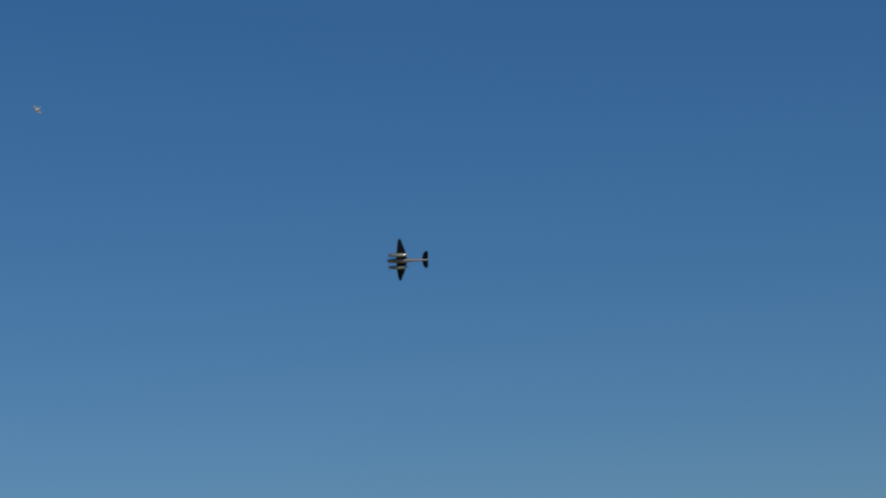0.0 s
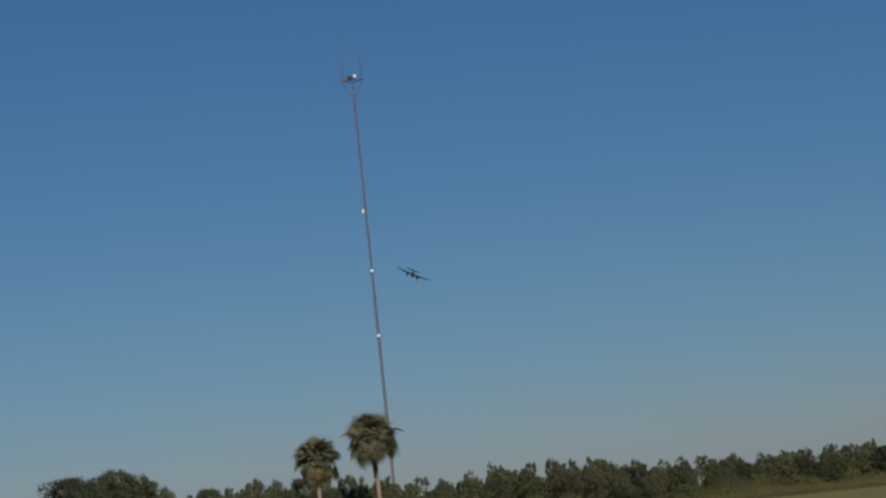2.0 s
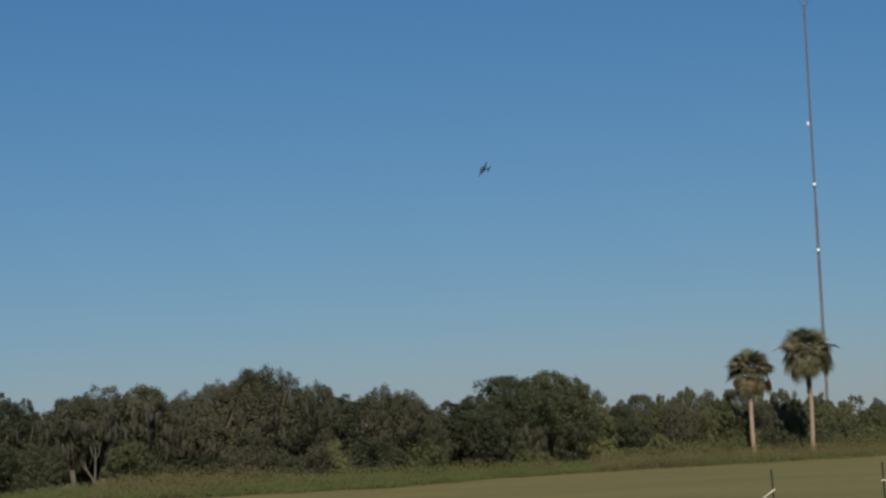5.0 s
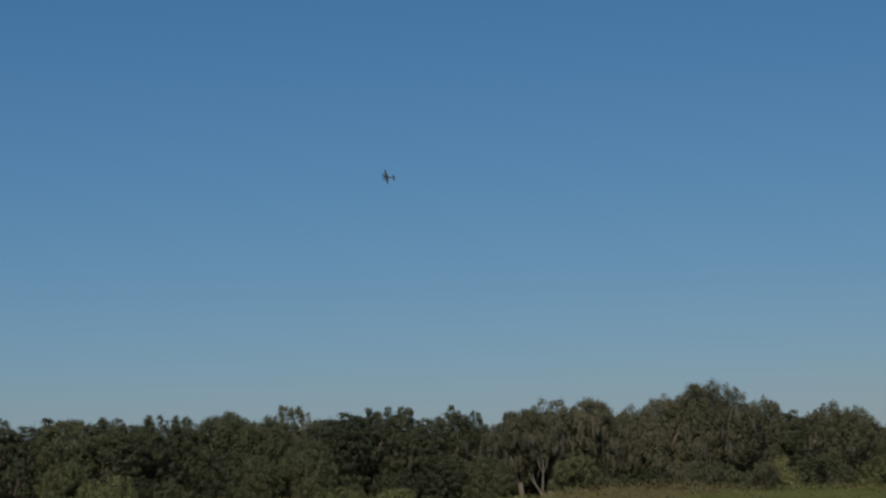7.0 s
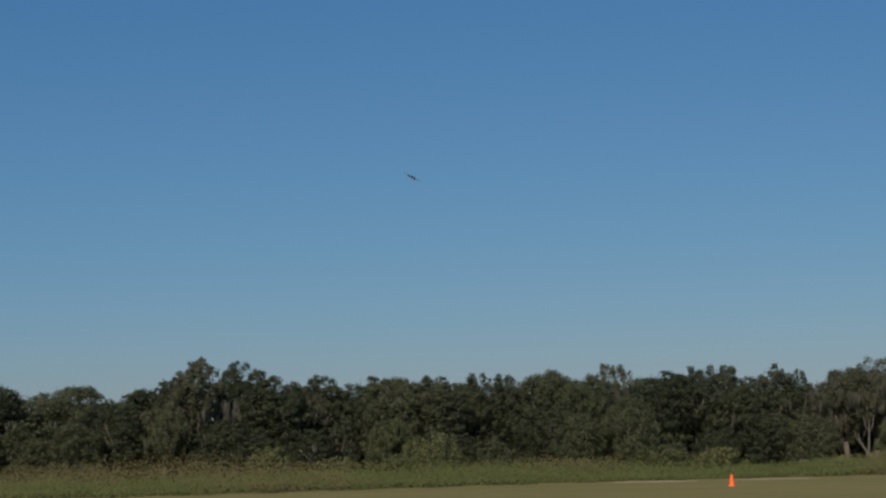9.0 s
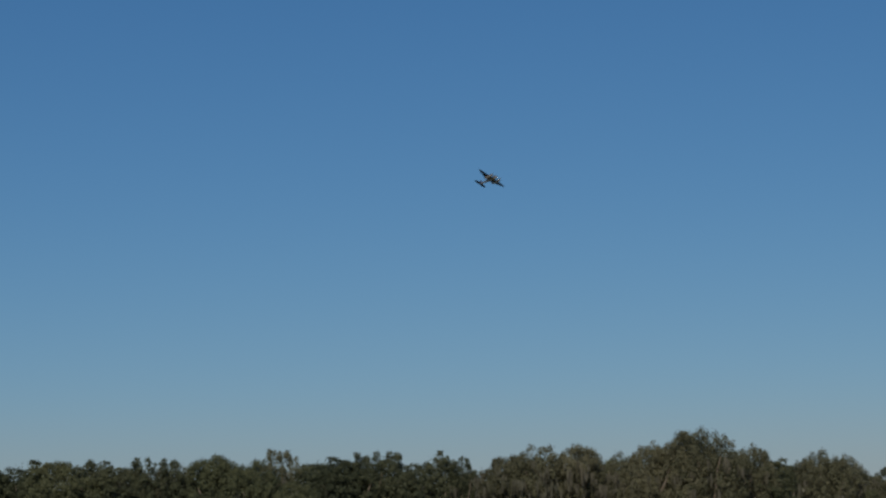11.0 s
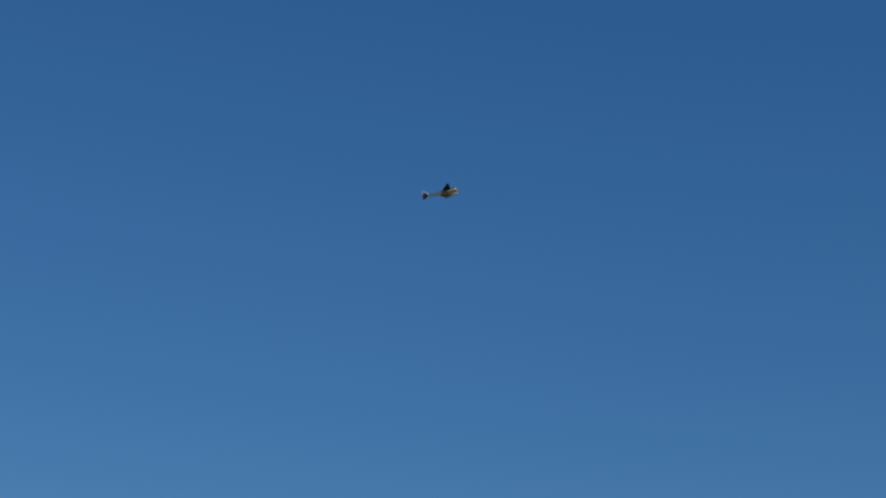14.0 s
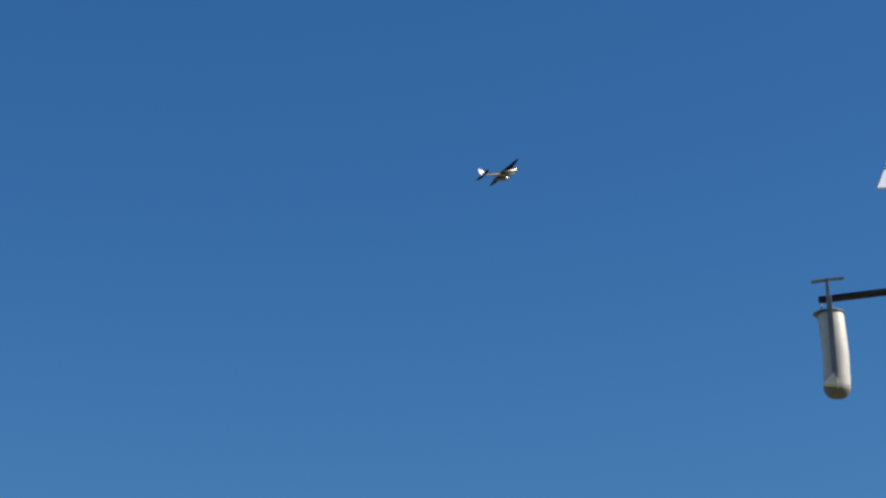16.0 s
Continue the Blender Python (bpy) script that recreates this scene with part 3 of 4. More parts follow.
    # the umbrella-shaped crown that stands above the scrub
    tree("scrub_tree", -2.45, 246, 7.0, 3.0, 501)


def bare_limbs():
    """Bleached dead limbs that lean at the wood's edge."""
    rows = [(18.95, 146.0, 2.4, 0.9), (18.72, 146.5, 3.3, -0.1), (28.3, 147.0, 4.2, 0.3)]
    for k, (az, d, high, lean) in enumerate(rows):
        p = toward(az, 0) * d
        root = thing("dead_trunk", "bleached leaning dead trunk at the wood's edge", "dead tree", pose(p.x, p.y, 0, 0, 0, az), "dead trunks")
        bm = bmesh.new()
        tube(bm, [(lean, -0.3, -0.2), (lean * 0.6, -0.2, high * 0.4), (0, 0, high * 0.75), (-lean * 0.15, 0, high)], [0.10, 0.08, 0.05, 0.02], 7)
        part("trunk", bm, M_PALE, root, smooth=True)
        for side in (-1, 1):
            bm = bmesh.new()
            tube(bm, [(0, 0, high * 0.72), (side * 0.22, 0, high * 0.86), (side * 0.35, -0.1, high * 1.08)], [0.045, 0.035, 0.012], 6)
            part("limb", bm, M_PALE, root, smooth=True)


def weeds():
    """Rough tall weeds between the mown field and the wood."""
    rng = np.random.default_rng(5)
    n = 110000
    az = rng.uniform(-27, 49, n)
    near = np.interp(az, *zip(*sorted(MOW_RANGE)))
    far = np.interp(az, *zip(*sorted(TREE_RANGE))) + 3
    u = rng.random(n) ** 1.4
    edge = near + 1.6 * np.sin(az * 3.1) + 1.1 * np.sin(az * 7.7) + rng.normal(0, 0.5, n)
    d = edge + (far - edge) * u
    x, y = -np.sin(np.radians(az)) * d, np.cos(np.radians(az)) * d
    lump = np.array([noise.noise((a * 0.09, b * 0.05, 0.0)) + 0.6 * noise.noise((a * 0.4, b * 0.2, 5.0)) for a, b in zip(x.tolist(), y.tolist())])
    high = (0.32 + 0.45 * (az < 6) + 0.85 * np.clip(u * 1.6, 0, 1)) * (1.0 + 0.75 * lump) * rng.uniform(0.6, 1.25, n)
    corners, index = [], []
    base = np.stack([x, y, np.zeros(n)], axis=1)
    dry = ((lump * 1.1 + np.where(az < 6, 0.55, np.where(az > 32, 0.12, -0.2)) + (u - 0.35) * 0.9 + rng.normal(0, 0.16, n)) > 0.14).astype(int)
    for k in range(5):
        up = rng.random(n) ** 0.7 if k else np.ones(n)
        c = base + np.stack([rng.normal(0, 0.35, n), rng.normal(0, 0.35, n), high * up * 0.85], axis=1)
        nrm = rng.normal(scale=0.4, size=(n, 3)) + np.array([0, -0.6, 0.9])
        nrm /= np.linalg.norm(nrm, axis=1)[:, None]
        a = np.cross(nrm, rng.normal(size=(n, 3)))
        a /= np.linalg.norm(a, axis=1)[:, None]
        b = np.cross(nrm, a)
        s = rng.uniform(0.035, 0.095, n)[:, None]
        q = np.stack([c - a * s, c - b * s * 0.5, c + a * s, c + b * s * 0.5], axis=1)
        q[:, :, 2] = np.maximum(q[:, :, 2], 0.0)
        corners.append(q)
        index.append(dry)
    me = quads_mesh("tall_weeds", np.concatenate(corners), [M_WEED, M_SEDGE], np.concatenate(index))
    tagged(new("tall_weeds", me), "rough green and brown tall weeds edging the field", "weeds", kind="stuff")


def frond_mesh(mat, bend, spread):
    """One fan leaf: the stalk runs along +y, and its fan turns down by bend degrees at the end, with drooping tips."""
    bm = bmesh.new()
    tube(bm, [(0, 0, 0), (0, 0.55, 0.10), (0, 1.0, 0.06)], [0.04, 0.03, 0.02], 5)
    down = Matrix.Rotation(radians(-bend), 4, "X")
    for k in range(31):
        a = radians(spread * (k / 15 - 1))
        dx, dy = math.sin(a), math.cos(a)
        long = 1.0 - 0.25 * abs(k - 15) / 15 + (0.09 if k % 2 else 0)
        sx, sy = dy * 0.032, -dx * 0.032
        fold = 0.14 * abs(dx)
        p = [(0, 0, 0), (dx * long * 0.5 + sx, dy * long * 0.5 + sy, fold - 0.04), (dx * long * 0.93, dy * long * 0.93, fold - 0.34 * long),
             (dx * long * 0.5 - sx, dy * long * 0.5 - sy, fold - 0.07)]
        bm.faces.new([bm.verts.new(Vector((0, 1.0, 0.06)) + down @ Vector(v)) for v in p])
    return mesh_of("frond", bm, mat)


def palm(az, dist, high, crown, dry, seed, label, skirt, wings=False):
    """crown: the half width of the head of fronds; skirt: how far the dark leaf bases reach down."""
    rng = random.Random(seed)
    p = toward(az, 0) * dist
    root = thing("cabbage_palm", label, "palm tree", pose(p.x, p.y, 0, 0, 0, az), "cabbage palms at the field's edge")
    stem = high - crown * 1.02
    bend = rng.uniform(-0.15, 0.15)
    steps = 26
    bm = bmesh.new()
    tube(bm, [(bend * math.sin(i / steps * 3), 0, -0.2 + i / steps * (stem + 0.2)) for i in range(steps + 1)],
         [0.225 - 0.05 * i / steps + (0.010 if i % 2 else 0) for i in range(steps + 1)], 12)
    part("trunk", bm, M_PALMBARK, root, "pinkish-grey smooth palm trunk", smooth=True)
    bm = bmesh.new()
    tube(bm, [(bend * 0.3, 0, stem - skirt), (bend * 0.2, 0, stem - skirt + 0.15), (bend * 0.14, 0, stem - 0.3), (bend * 0.14, 0, stem + 0.5)], [0.19, 0.225, 0.25, 0.2], 12)
    part("leaf_bases", bm, M_BOOTS, root, "dark fibrous leaf bases below the crown")
    young, green, dead, limp = frond_mesh(M_FROND, 6, 105), frond_mesh(M_FROND, 28, 115), frond_mesh(M_DEADFROND, 34, 85), frond_mesh(M_DEADFROND, 72, 60)
    rings = ((84, 5), (68, 8), (52, 11), (36, 12), (20, 12), (3, 11), (-14, 10), (-30, 9))
    for ring, (tilt, count) in enumerate(rings):
        for i in range(count):
            old = ring >= (5 if dry > 0.5 else 7) and rng.random() < dry
            size = crown / 1.72 * (rng.uniform(0.72, 1.15) if old else rng.uniform(0.82, 1.08))
            m = pose(bend * 0.14, 0, stem + 0.35 - 0.08 * ring, 0, 0, 360 * i / count + rng.uniform(-14, 14) + ring * 17)
            m = m @ pose(0, 0, 0, tilt + rng.uniform(-14, 14) - (rng.uniform(0, 22) if old else 0), rng.uniform(-40, 40), 0)
            shared("frond", (dead if rng.random() < 0.6 else limp) if old else young if tilt > 30 else green, root, m @ Matrix.Scale(size, 4), "dry tan frond" if old else "")
    if wings:
        for s in (-1, 1):
            shared("frond", green, root, pose(0, 0, stem + 0.5, 0, 0, 90 * s + 8) @ pose(0, 0, 0, 16, 0, 0) @ Matrix.Diagonal((crown / 4.2, crown / 1.35, crown / 2.2, 1)))


wood()
bare_limbs()
weeds()
palm(1.90, 212, 10.40, 2.3, 0.7, 1, "cabbage palm with dry tan skirt of fronds", 0.6)
palm(0.44, 214, 12.24, 2.6, 0.2, 2, "taller cabbage palm with full green-brown crown", 3.5, True)
palm(-15.0, 214, 12.3, 2.4, 0.3, 3, "lone cabbage palm with rounded crown", 0.8)


# ---- far mast ----
def radio_mast():
    d = 520
    p = toward(0, 0) * d
    top = 104.0
    root = thing("radio_mast", "slender grey lattice radio mast with antennas", "radio mast", pose(p.x, p.y, 0) @ Matrix.Diagonal((1, 1, 0.993, 1)))
    step = 4.0
    legs = [(0.33 * math.sin(a), 0.33 * math.cos(a)) for a in (0, math.tau / 3, 2 * math.tau / 3)]
    bm = bmesh.new()
    for x, y in legs:
        tube(bm, [(x, y, 0), (x, y, step)], [0.095, 0.095], 6)
    for (x0, y0), (x1, y1) in zip(legs, legs[1:] + legs[:1]):
        for k in range(5):
            z0, z1 = k * step / 5, (k + 1) * step / 5
            if k % 2:
                x0, y0, x1, y1 = x1, y1, x0, y0
            tube(bm, [(x0, y0, z0), (x1, y1, z1)], [0.045, 0.045], 4)
    me = mesh_of("mast_section", bm, M_STEEL)
    k = 0
    while k * step < top:
        thin = 1.0 if k < 14 else 0.72
        shared("mast_section", me, root, pose(0, 0, k * step) @ Matrix.Diagonal((thin, thin, 1, 1)))
        k += 1
    # small drums and a side lamp
    for z in (61.3, 45.8):
        bm = bmesh.new()
        tube(bm, [(0, -0.35, z), (0, -0.7, z), (0, -0.78, z)], [0.34, 0.38, 0.2], 16)
        part("dish", bm, M_WHITE, root, "small white round dish", smooth=False)
        bm = bmesh.new()
        box(bm, (-0.9, -0.12, z - 0.25), (0.9, 0.12, z - 0.1))
        part("bracket", bm, M_STEEL, root)
    bm = bmesh.new()
    tube(bm, [(-0.65, 0, 75.4), (-0.65, 0, 76.2)], [0.28, 0.28], 10)
    part("side_lamp", bm, M_WHITE, root, "white side-mounted warning lamp housing")
    # head: triangular frame, panels, a white dish and whip antennas
    bm = bmesh.new()
    ring = [(-2.6, -1.0), (2.6, -1.0), (0.0, 2.6)]
    for (x0, y0), (x1, y1) in zip(ring, ring[1:] + ring[:1]):
        tube(bm, [(x0, y0, 107.6), (x1, y1, 107.6)], [0.10, 0.10], 6)
        tube(bm, [(x0 * 0.12, y0 * 0.12, 103.6), (x0, y0, 107.6)], [0.08, 0.08], 6)
    part("head_frame", bm, M_STEEL, root)
    bm = bmesh.new()
    tube(bm, [(0.55, -1.3, 108.3), (0.65, -1.7, 108.3), (0.67, -1.8, 108.3)], [0.42, 0.40, 0.2], 16)
    part("dish", bm, M_WHITE, root, "white round dish")
    bm = bmesh.new()
    box(bm, (-1.2, -1.2, 107.4), (0.1, -0.8, 108.6), 0.05)
    part("equipment_box", bm, M_BLACK, root, "dark equipment box")
    for x, y, z0, long, r in ((-2.4, -1.0, 106.2, 8.0, 0.16), (-1.9, 0.2, 107.4, 12.5, 0.10), (2.6, -1.0, 107.4, 6.5, 0.10), (2.2, 1.0, 107.4, 8.0, 0.07)):
        bm = bmesh.new()
        tube(bm, [(x, y, z0), (x, y, z0 + long * 0.4), (x, y, z0 + long)], [r, r * 0.8, r * 0.5], 6)
        part("whip_antenna", bm, M_STEEL, root, "thin whip antenna")


radio_mast()


# ---- fences, cone ----
def steel_post(x, y, high, lean, name="fence_post"):
    root = thing(name, "green steel fence post stuck in the grass", "fence post", pose(x, y, 0, 0, lean, 0), "green fence posts")
    bm = bmesh.new()
    box(bm, (-0.011, -0.004, -0.3), (0.011, 0.004, high))
    box(bm, (-0.004, 0.0045, -0.3), (0.004, 0.03, high - 0.004))
    part("shaft", bm, M_GREENPOST, root)
    bm = bmesh.new()
    for k in range(int(high / 0.06)):
        box(bm, (-0.006, -0.010, 0.05 + k * 0.06), (0.006, -0.0045, 0.075 + k * 0.06))
    tagged(part("studs", bm, M_GREENPOST, root), "row of small green studs", kind="stuff")
    return root


def posts():
    d = 27.0
    for az, drop, lean in ((1.51, 0.69, -1.9), (-1.27, 0.62, -1.1), (-4.0, 0.75, -3.0), (-4.22, 0.73, -2.7)):
        p = toward(az, 0) * d
        high = 1.7 - d * math.tan(radians(drop))
        steel_post(p.x - high * math.sin(radians(lean)), p.y, high, lean)
    p = toward(1.51, 0) * (d - 0.014)
    for z, tip, dz in ((1.12, -0.13, -0.09), (0.66, 0.04, 0.06)):
        bm = bmesh.new()
        x = p.x + (1.375 - z) * 0.033
        tube(bm, [(x + 0.03, p.y, z + 0.02), (x, p.y, z), (x + tip, p.y - 0.02, z + dz)], [0.005, 0.010, 0.005], 6)
        tagged(new("tape_tie", mesh_of("tape_tie", bm, M_TWINE)), "pale tape tied round a green post", "tape")
    p = toward(-1.27, 0) * (d - 0.012)
    bm = bmesh.new()
    tube(bm, [(p.x - 0.02, p.y, 1.19), (p.x + 0.012, p.y, 1.195), (p.x + 0.035, p.y - 0.01, 1.18)], [0.007, 0.009, 0.005], 6)
    tagged(new("tape_tie", mesh_of("tape_tie", bm, M_TWINE)), "pale tape tied round a green post", "tape")
    # the rolled mesh between the twin posts
    p = toward(-4.13, 0) * d
    bm = bmesh.new()
    tube(bm, [(p.x + 0.05 * (1.36 - z), p.y + 0.06, z) for z in (0.0, 0.25, 0.55, 0.9, 1.2, 1.34)], [0.030, 0.030, 0.026, 0.014, 0.024, 0.010], 10)
    tagged(new("mesh_roll", mesh_of("mesh_roll", bm, M_NET, True)), "weathered roll of fence mesh between twin posts", "fence mesh")
    bm = bmesh.new()
    tube(bm, [(p.x - 0.03, p.y - 0.05, 0.51), (p.x + 0.11, p.y - 0.05, 0.515)], [0.007, 0.008], 6)
    tagged(new("tape_tie", mesh_of("tape_tie", bm, M_TWINE)), "pale tape tied round twin posts", "tape")


def vinyl_fence():
    """White rail fence that runs from its end post back past the camera."""
    root = thing("rail_fence", "white vinyl rail fence with capped end post", "fence", pose(-0.43, 12.3, 0))
    along = Vector((-0.54, -0.84, 0)).normalized()
    side = math.degrees(math.atan2(-along.x, along.y))
    for k in range(5):
        p = along * (k * 2.4)
        bm = bmesh.new()
        box(bm, (-0.047, -0.047, -0.1), (0.047, 0.047, 1.13), 0.006)
        post = part("post", bm, M_VINYL, root, m=pose(p.x, p.y, 0, 0, 0, side))
        bm = bmesh.new()
        box(bm, (-0.054, -0.054, 1.132), (0.054, 0.054, 1.180), 0.006)
        tip = bmesh.ops.create_cone(bm, cap_ends=True, segments=4, radius1=0.070, radius2=0.05, depth=0.022)
        bmesh.ops.rotate(bm, verts=tip["verts"], cent=(0, 0, 0), matrix=Matrix.Rotation(radians(45), 3, "Z"))
        bmesh.ops.translate(bm, verts=tip["verts"], vec=(0, 0, 1.192))
        part("cap", bm, M_VINYL, post)
    for z in (0.28, 0.68, 1.085):
        for k in range(4):
            a, b = along * (k * 2.4 + 0.049), along * ((k + 1) * 2.4 - 0.049)
            bm = bmesh.new()
            box(bm, (-0.019, 0, z - 0.07), (0.019, (b - a).length, z + 0.07), 0.004)
            part("rail", bm, M_VINYL, root, m=pose(a.x, a.y, 0, 0, 0, side))


def railing():
    """White balustrade panel with close upright bars."""
    root = thing("railing", "white vinyl railing with close upright balusters", "railing", pose(0.08, 6.88, 0, 0, 0, 37))
    bm = bmesh.new()
    box(bm, (0, -0.015, 1.198), (4.4, 0.015, 1.22), 0.004)
    part("top_rail", bm, M_VINYL, root)
    bm = bmesh.new()
    box(bm, (0, -0.02, 0.10), (4.4, 0.02, 0.15), 0.005)
    part("bottom_rail", bm, M_VINYL, root)
    bm = bmesh.new()
    box(bm, (-0.007, -0.007, 0.152), (0.007, 0.007, 1.196), 0.002)
    me = mesh_of("baluster", bm, M_VINYL)
    for k in range(128):
        shared("baluster", me, root, pose(0.03 + k * 0.034, 0, 0))
    for x in (-0.05, 4.45):
        bm = bmesh.new()
        box(bm, (x - 0.045, -0.045, -0.1), (x + 0.045, 0.045, 1.16), 0.006)
        part("post", bm, M_VINYL, root)


def traffic_cone():
    p = toward(22.21, 0) * 97
    root = thing("traffic_cone", "bright orange plastic cone standing on the grass", "cone", pose(p.x, p.y, 0, 0, 0, 12))
    bm = bmesh.new()
    tube(bm, [(0, 0, 0.03), (0, 0, 0.06), (0, 0, 0.48), (0, 0, 0.50)], [0.125, 0.115, 0.055, 0.035], 20)
    part("body", bm, M_ORANGE, root, smooth=False)
    bm = bmesh.new()
    box(bm, (-0.14, -0.14, 0.0), (0.14, 0.14, 0.03), 0.01)
    part("base", bm, M_ORANGE, root)


def sand_patch():
    bm = bmesh.new()
    rng = random.Random(4)
    for az0, az1, d0, d1 in ((23.0, 25.4, 112.0, 116.5), (19.9, 22.6, 113.5, 117.5)):
        ring = []
        for k in range(28):
            a = k * math.tau / 28
            az = (az0 + az1) / 2 + (az1 - az0) / 2 * math.cos(a) * rng.uniform(0.8, 1.1)
            d = (d0 + d1) / 2 + (d1 - d0) / 2 * math.sin(a) * rng.uniform(0.7, 1.1)
            p = toward(az, 0) * d
            ring.append(bm.verts.new((p.x, p.y, 0.006)))
        bm.faces.new(ring)
    tagged(new("sand_patch", mesh_of("sand_patch", bm, M_DIRT)), "bare pale sandy patch in the mown grass", "bare ground", kind="structure")


posts()
vinyl_fence()
railing()
traffic_cone()
sand_patch()


# ---- model aircraft ----
def lofted(bm, sections, sides=20):
    """A skin over oval rings: (y, half width, half height, centre z)."""
    rings = []
    for y, w, h, z in sections:
        rings.append([bm.verts.new((w * math.cos(k * math.tau / sides), y, z + h * math.sin(k * math.tau / sides))) for k in range(sides)])
    for a, b in zip(rings, rings[1:]):
        for k in range(sides):
            bm.faces.new((a[k], a[(k + 1) % sides], b[(k + 1) % sides], b[k]))
    bm.faces.new(rings[0][::-1])
    bm.faces.new(rings[-1])
    return bm


def flying_surface(bm, stations, axis="x"):
    """A tapered aerofoil through stations: (span, leading y, trailing y, thickness, offset)."""
    profile = ((0.0, 0.0), (0.06, 0.42), (0.25, 0.55), (0.6, 0.32), (1.0, 0.02), (0.6, -0.22), (0.25, -0.40), (0.06, -0.30))
    rings = []
    for s, lead, trail, thick, off in stations:
        ring = []
        for u, v in profile:
            y, o = lead + (trail - lead) * u, off + v * thick
            ring.append(bm.verts.new((s, y, o) if axis == "x" else (o, y, s)))
        rings.append(ring)
    for a, b in zip(rings, rings[1:]):
        for k in range(len(profile)):
            j = (k + 1) % len(profile)
            bm.faces.new((a[k], a[j], b[j], b[k]))
    bm.faces.new(rings[0][::-1])
    bm.faces.new(rings[-1])
    return bm


def two_tone(ob, line=0.15):
    """Camouflage above, the second paint on faces that look down: pale on bodies, shade-dark on wings."""
    for f in ob.data.polygons:
        f.material_index = 0 if f.normal.z > line else 1
    return ob


def aircraft():
    """Twin-engined model aeroplane, 1.6 m span; nose along +y, up +z."""
    root = thing("model_aeroplane", "twin-engined camouflaged warplane model in flight, grey below with painted-in shade", "model aeroplane", pose(35.3, 59.8, 16.6))
    skin = [M_CAMO, M_UNDERSHADE]
    bm = bmesh.new()
    lofted(bm, [(0.45, 0.012, 0.012, 0.0), (0.43, 0.040, 0.042, 0.0), (0.36, 0.062, 0.066, 0.002), (0.22, 0.074, 0.084, 0.006), (0.05, 0.076, 0.088, 0.008),
                (-0.15, 0.066, 0.076, 0.010), (-0.40, 0.046, 0.054, 0.016), (-0.65, 0.030, 0.038, 0.022), (-0.82, 0.012, 0.018, 0.028), (-0.85, 0.004, 0.006, 0.03)])
    two_tone(part("fuselage", bm, [M_CAMO, M_PALEGREY], root, smooth=True), -0.05)
    bm = bmesh.new()
    lofted(bm, [(0.33, 0.012, 0.01, 0.068), (0.27, 0.036, 0.036, 0.076), (0.16, 0.04, 0.046, 0.08), (0.06, 0.026, 0.03, 0.082), (0.0, 0.006, 0.006, 0.084)], 14)
    part("canopy", bm, M_CANOPY, root, "dark glazed canopy", smooth=True)
    for s in (-1, 1):
        bm = bmesh.new()
        flying_surface(bm, [(s * 0.05, 0.150, -0.185, 0.050, 0.0), (s * 0.30, 0.142, -0.155, 0.042, 0.014), (s * 0.55, 0.115, -0.075, 0.030, 0.032),
                            (s * 0.72, 0.094, -0.022, 0.020, 0.045), (s * 0.78, 0.076, -0.002, 0.012, 0.050), (s * 0.80, 0.045, 0.012, 0.004, 0.052)])
        two_tone(part("wing", bm, skin, root, smooth=False))
        bm = bmesh.new()
        lofted(bm, [(0.37, 0.024, 0.026, -0.012), (0.355, 0.044, 0.050, -0.016), (0.28, 0.055, 0.066, -0.022), (0.10, 0.059, 0.076, -0.030), (-0.08, 0.052, 0.062, -0.028),
                    (-0.17, 0.030, 0.036, -0.014), (-0.23, 0.006, 0.008, -0.004)], 16)
        pod = part("nacelle", bm, [M_CAMO, M_PALEGREY], root, smooth=True, m=pose(s * 0.235, 0, 0))
        two_tone(pod)
        bm = bmesh.new()
        lofted(bm, [(0.372, 0.026, 0.026, -0.012), (0.395, 0.022, 0.022, -0.012), (0.42, 0.008, 0.008, -0.012)], 14)
        part("spinner", bm, M_PALEGREY, pod, "pale grey spinner", smooth=True)
        bm = bmesh.new()
        for k in range(3):
            a = k * math.tau / 3
            dx, dz = math.cos(a), math.sin(a)
            box_blade = [(dx * r + px * w, py * w * 0.5, dz * r + pz * w) for r, w in ((0.02, 0.007), (0.08, 0.010), (0.13, 0.004))
                         for px, py, pz in ((-dz, 1, dx), (dz, -1, -dx))]
            v = [bm.verts.new(c) for c in box_blade]
            back = [bm.verts.new((c[0], c[1] - 0.004, c[2])) for c in box_blade]
            for i in (0, 2):
                bm.faces.new((v[i], v[i + 1], v[i + 3], v[i + 2]))
                bm.faces.new((back[i], back[i + 2], back[i + 3], back[i + 1]))
                bm.faces.new((v[i], v[i + 2], back[i + 2], back[i]))
                bm.faces.new((v[i + 1], back[i + 1], back[i + 3], v[i + 3]))
        PROPS.append(part("propeller", bm, M_BLACK, pod, "black three-bladed propeller", m=pose(0, 0.388, -0.012)))
        bm = bmesh.new()
        flying_surface(bm, [(s * 0.012, -0.670, -0.862, 0.020, 0.030), (s * 0.18, -0.700, -0.868, 0.016, 0.032), (s * 0.28, -0.735, -0.862, 0.010, 0.034), (s * 0.325, -0.785, -0.845, 0.004, 0.035)])
        two_tone(part("tailplane", bm, skin, root))
    bm = bmesh.new()
    flying_surface(bm, [(0.03, -0.62, -0.862, 0.022, 0.0), (0.12, -0.67, -0.885, 0.020, 0.0), (0.20, -0.725, -0.885, 0.014, 0.0), (0.25, -0.785, -0.860, 0.005, 0.0)], "z")
    part("fin", bm, M_SILVER, root, "glossy silver-grey tail fin")
    return root


PROPS = []
plane = aircraft()


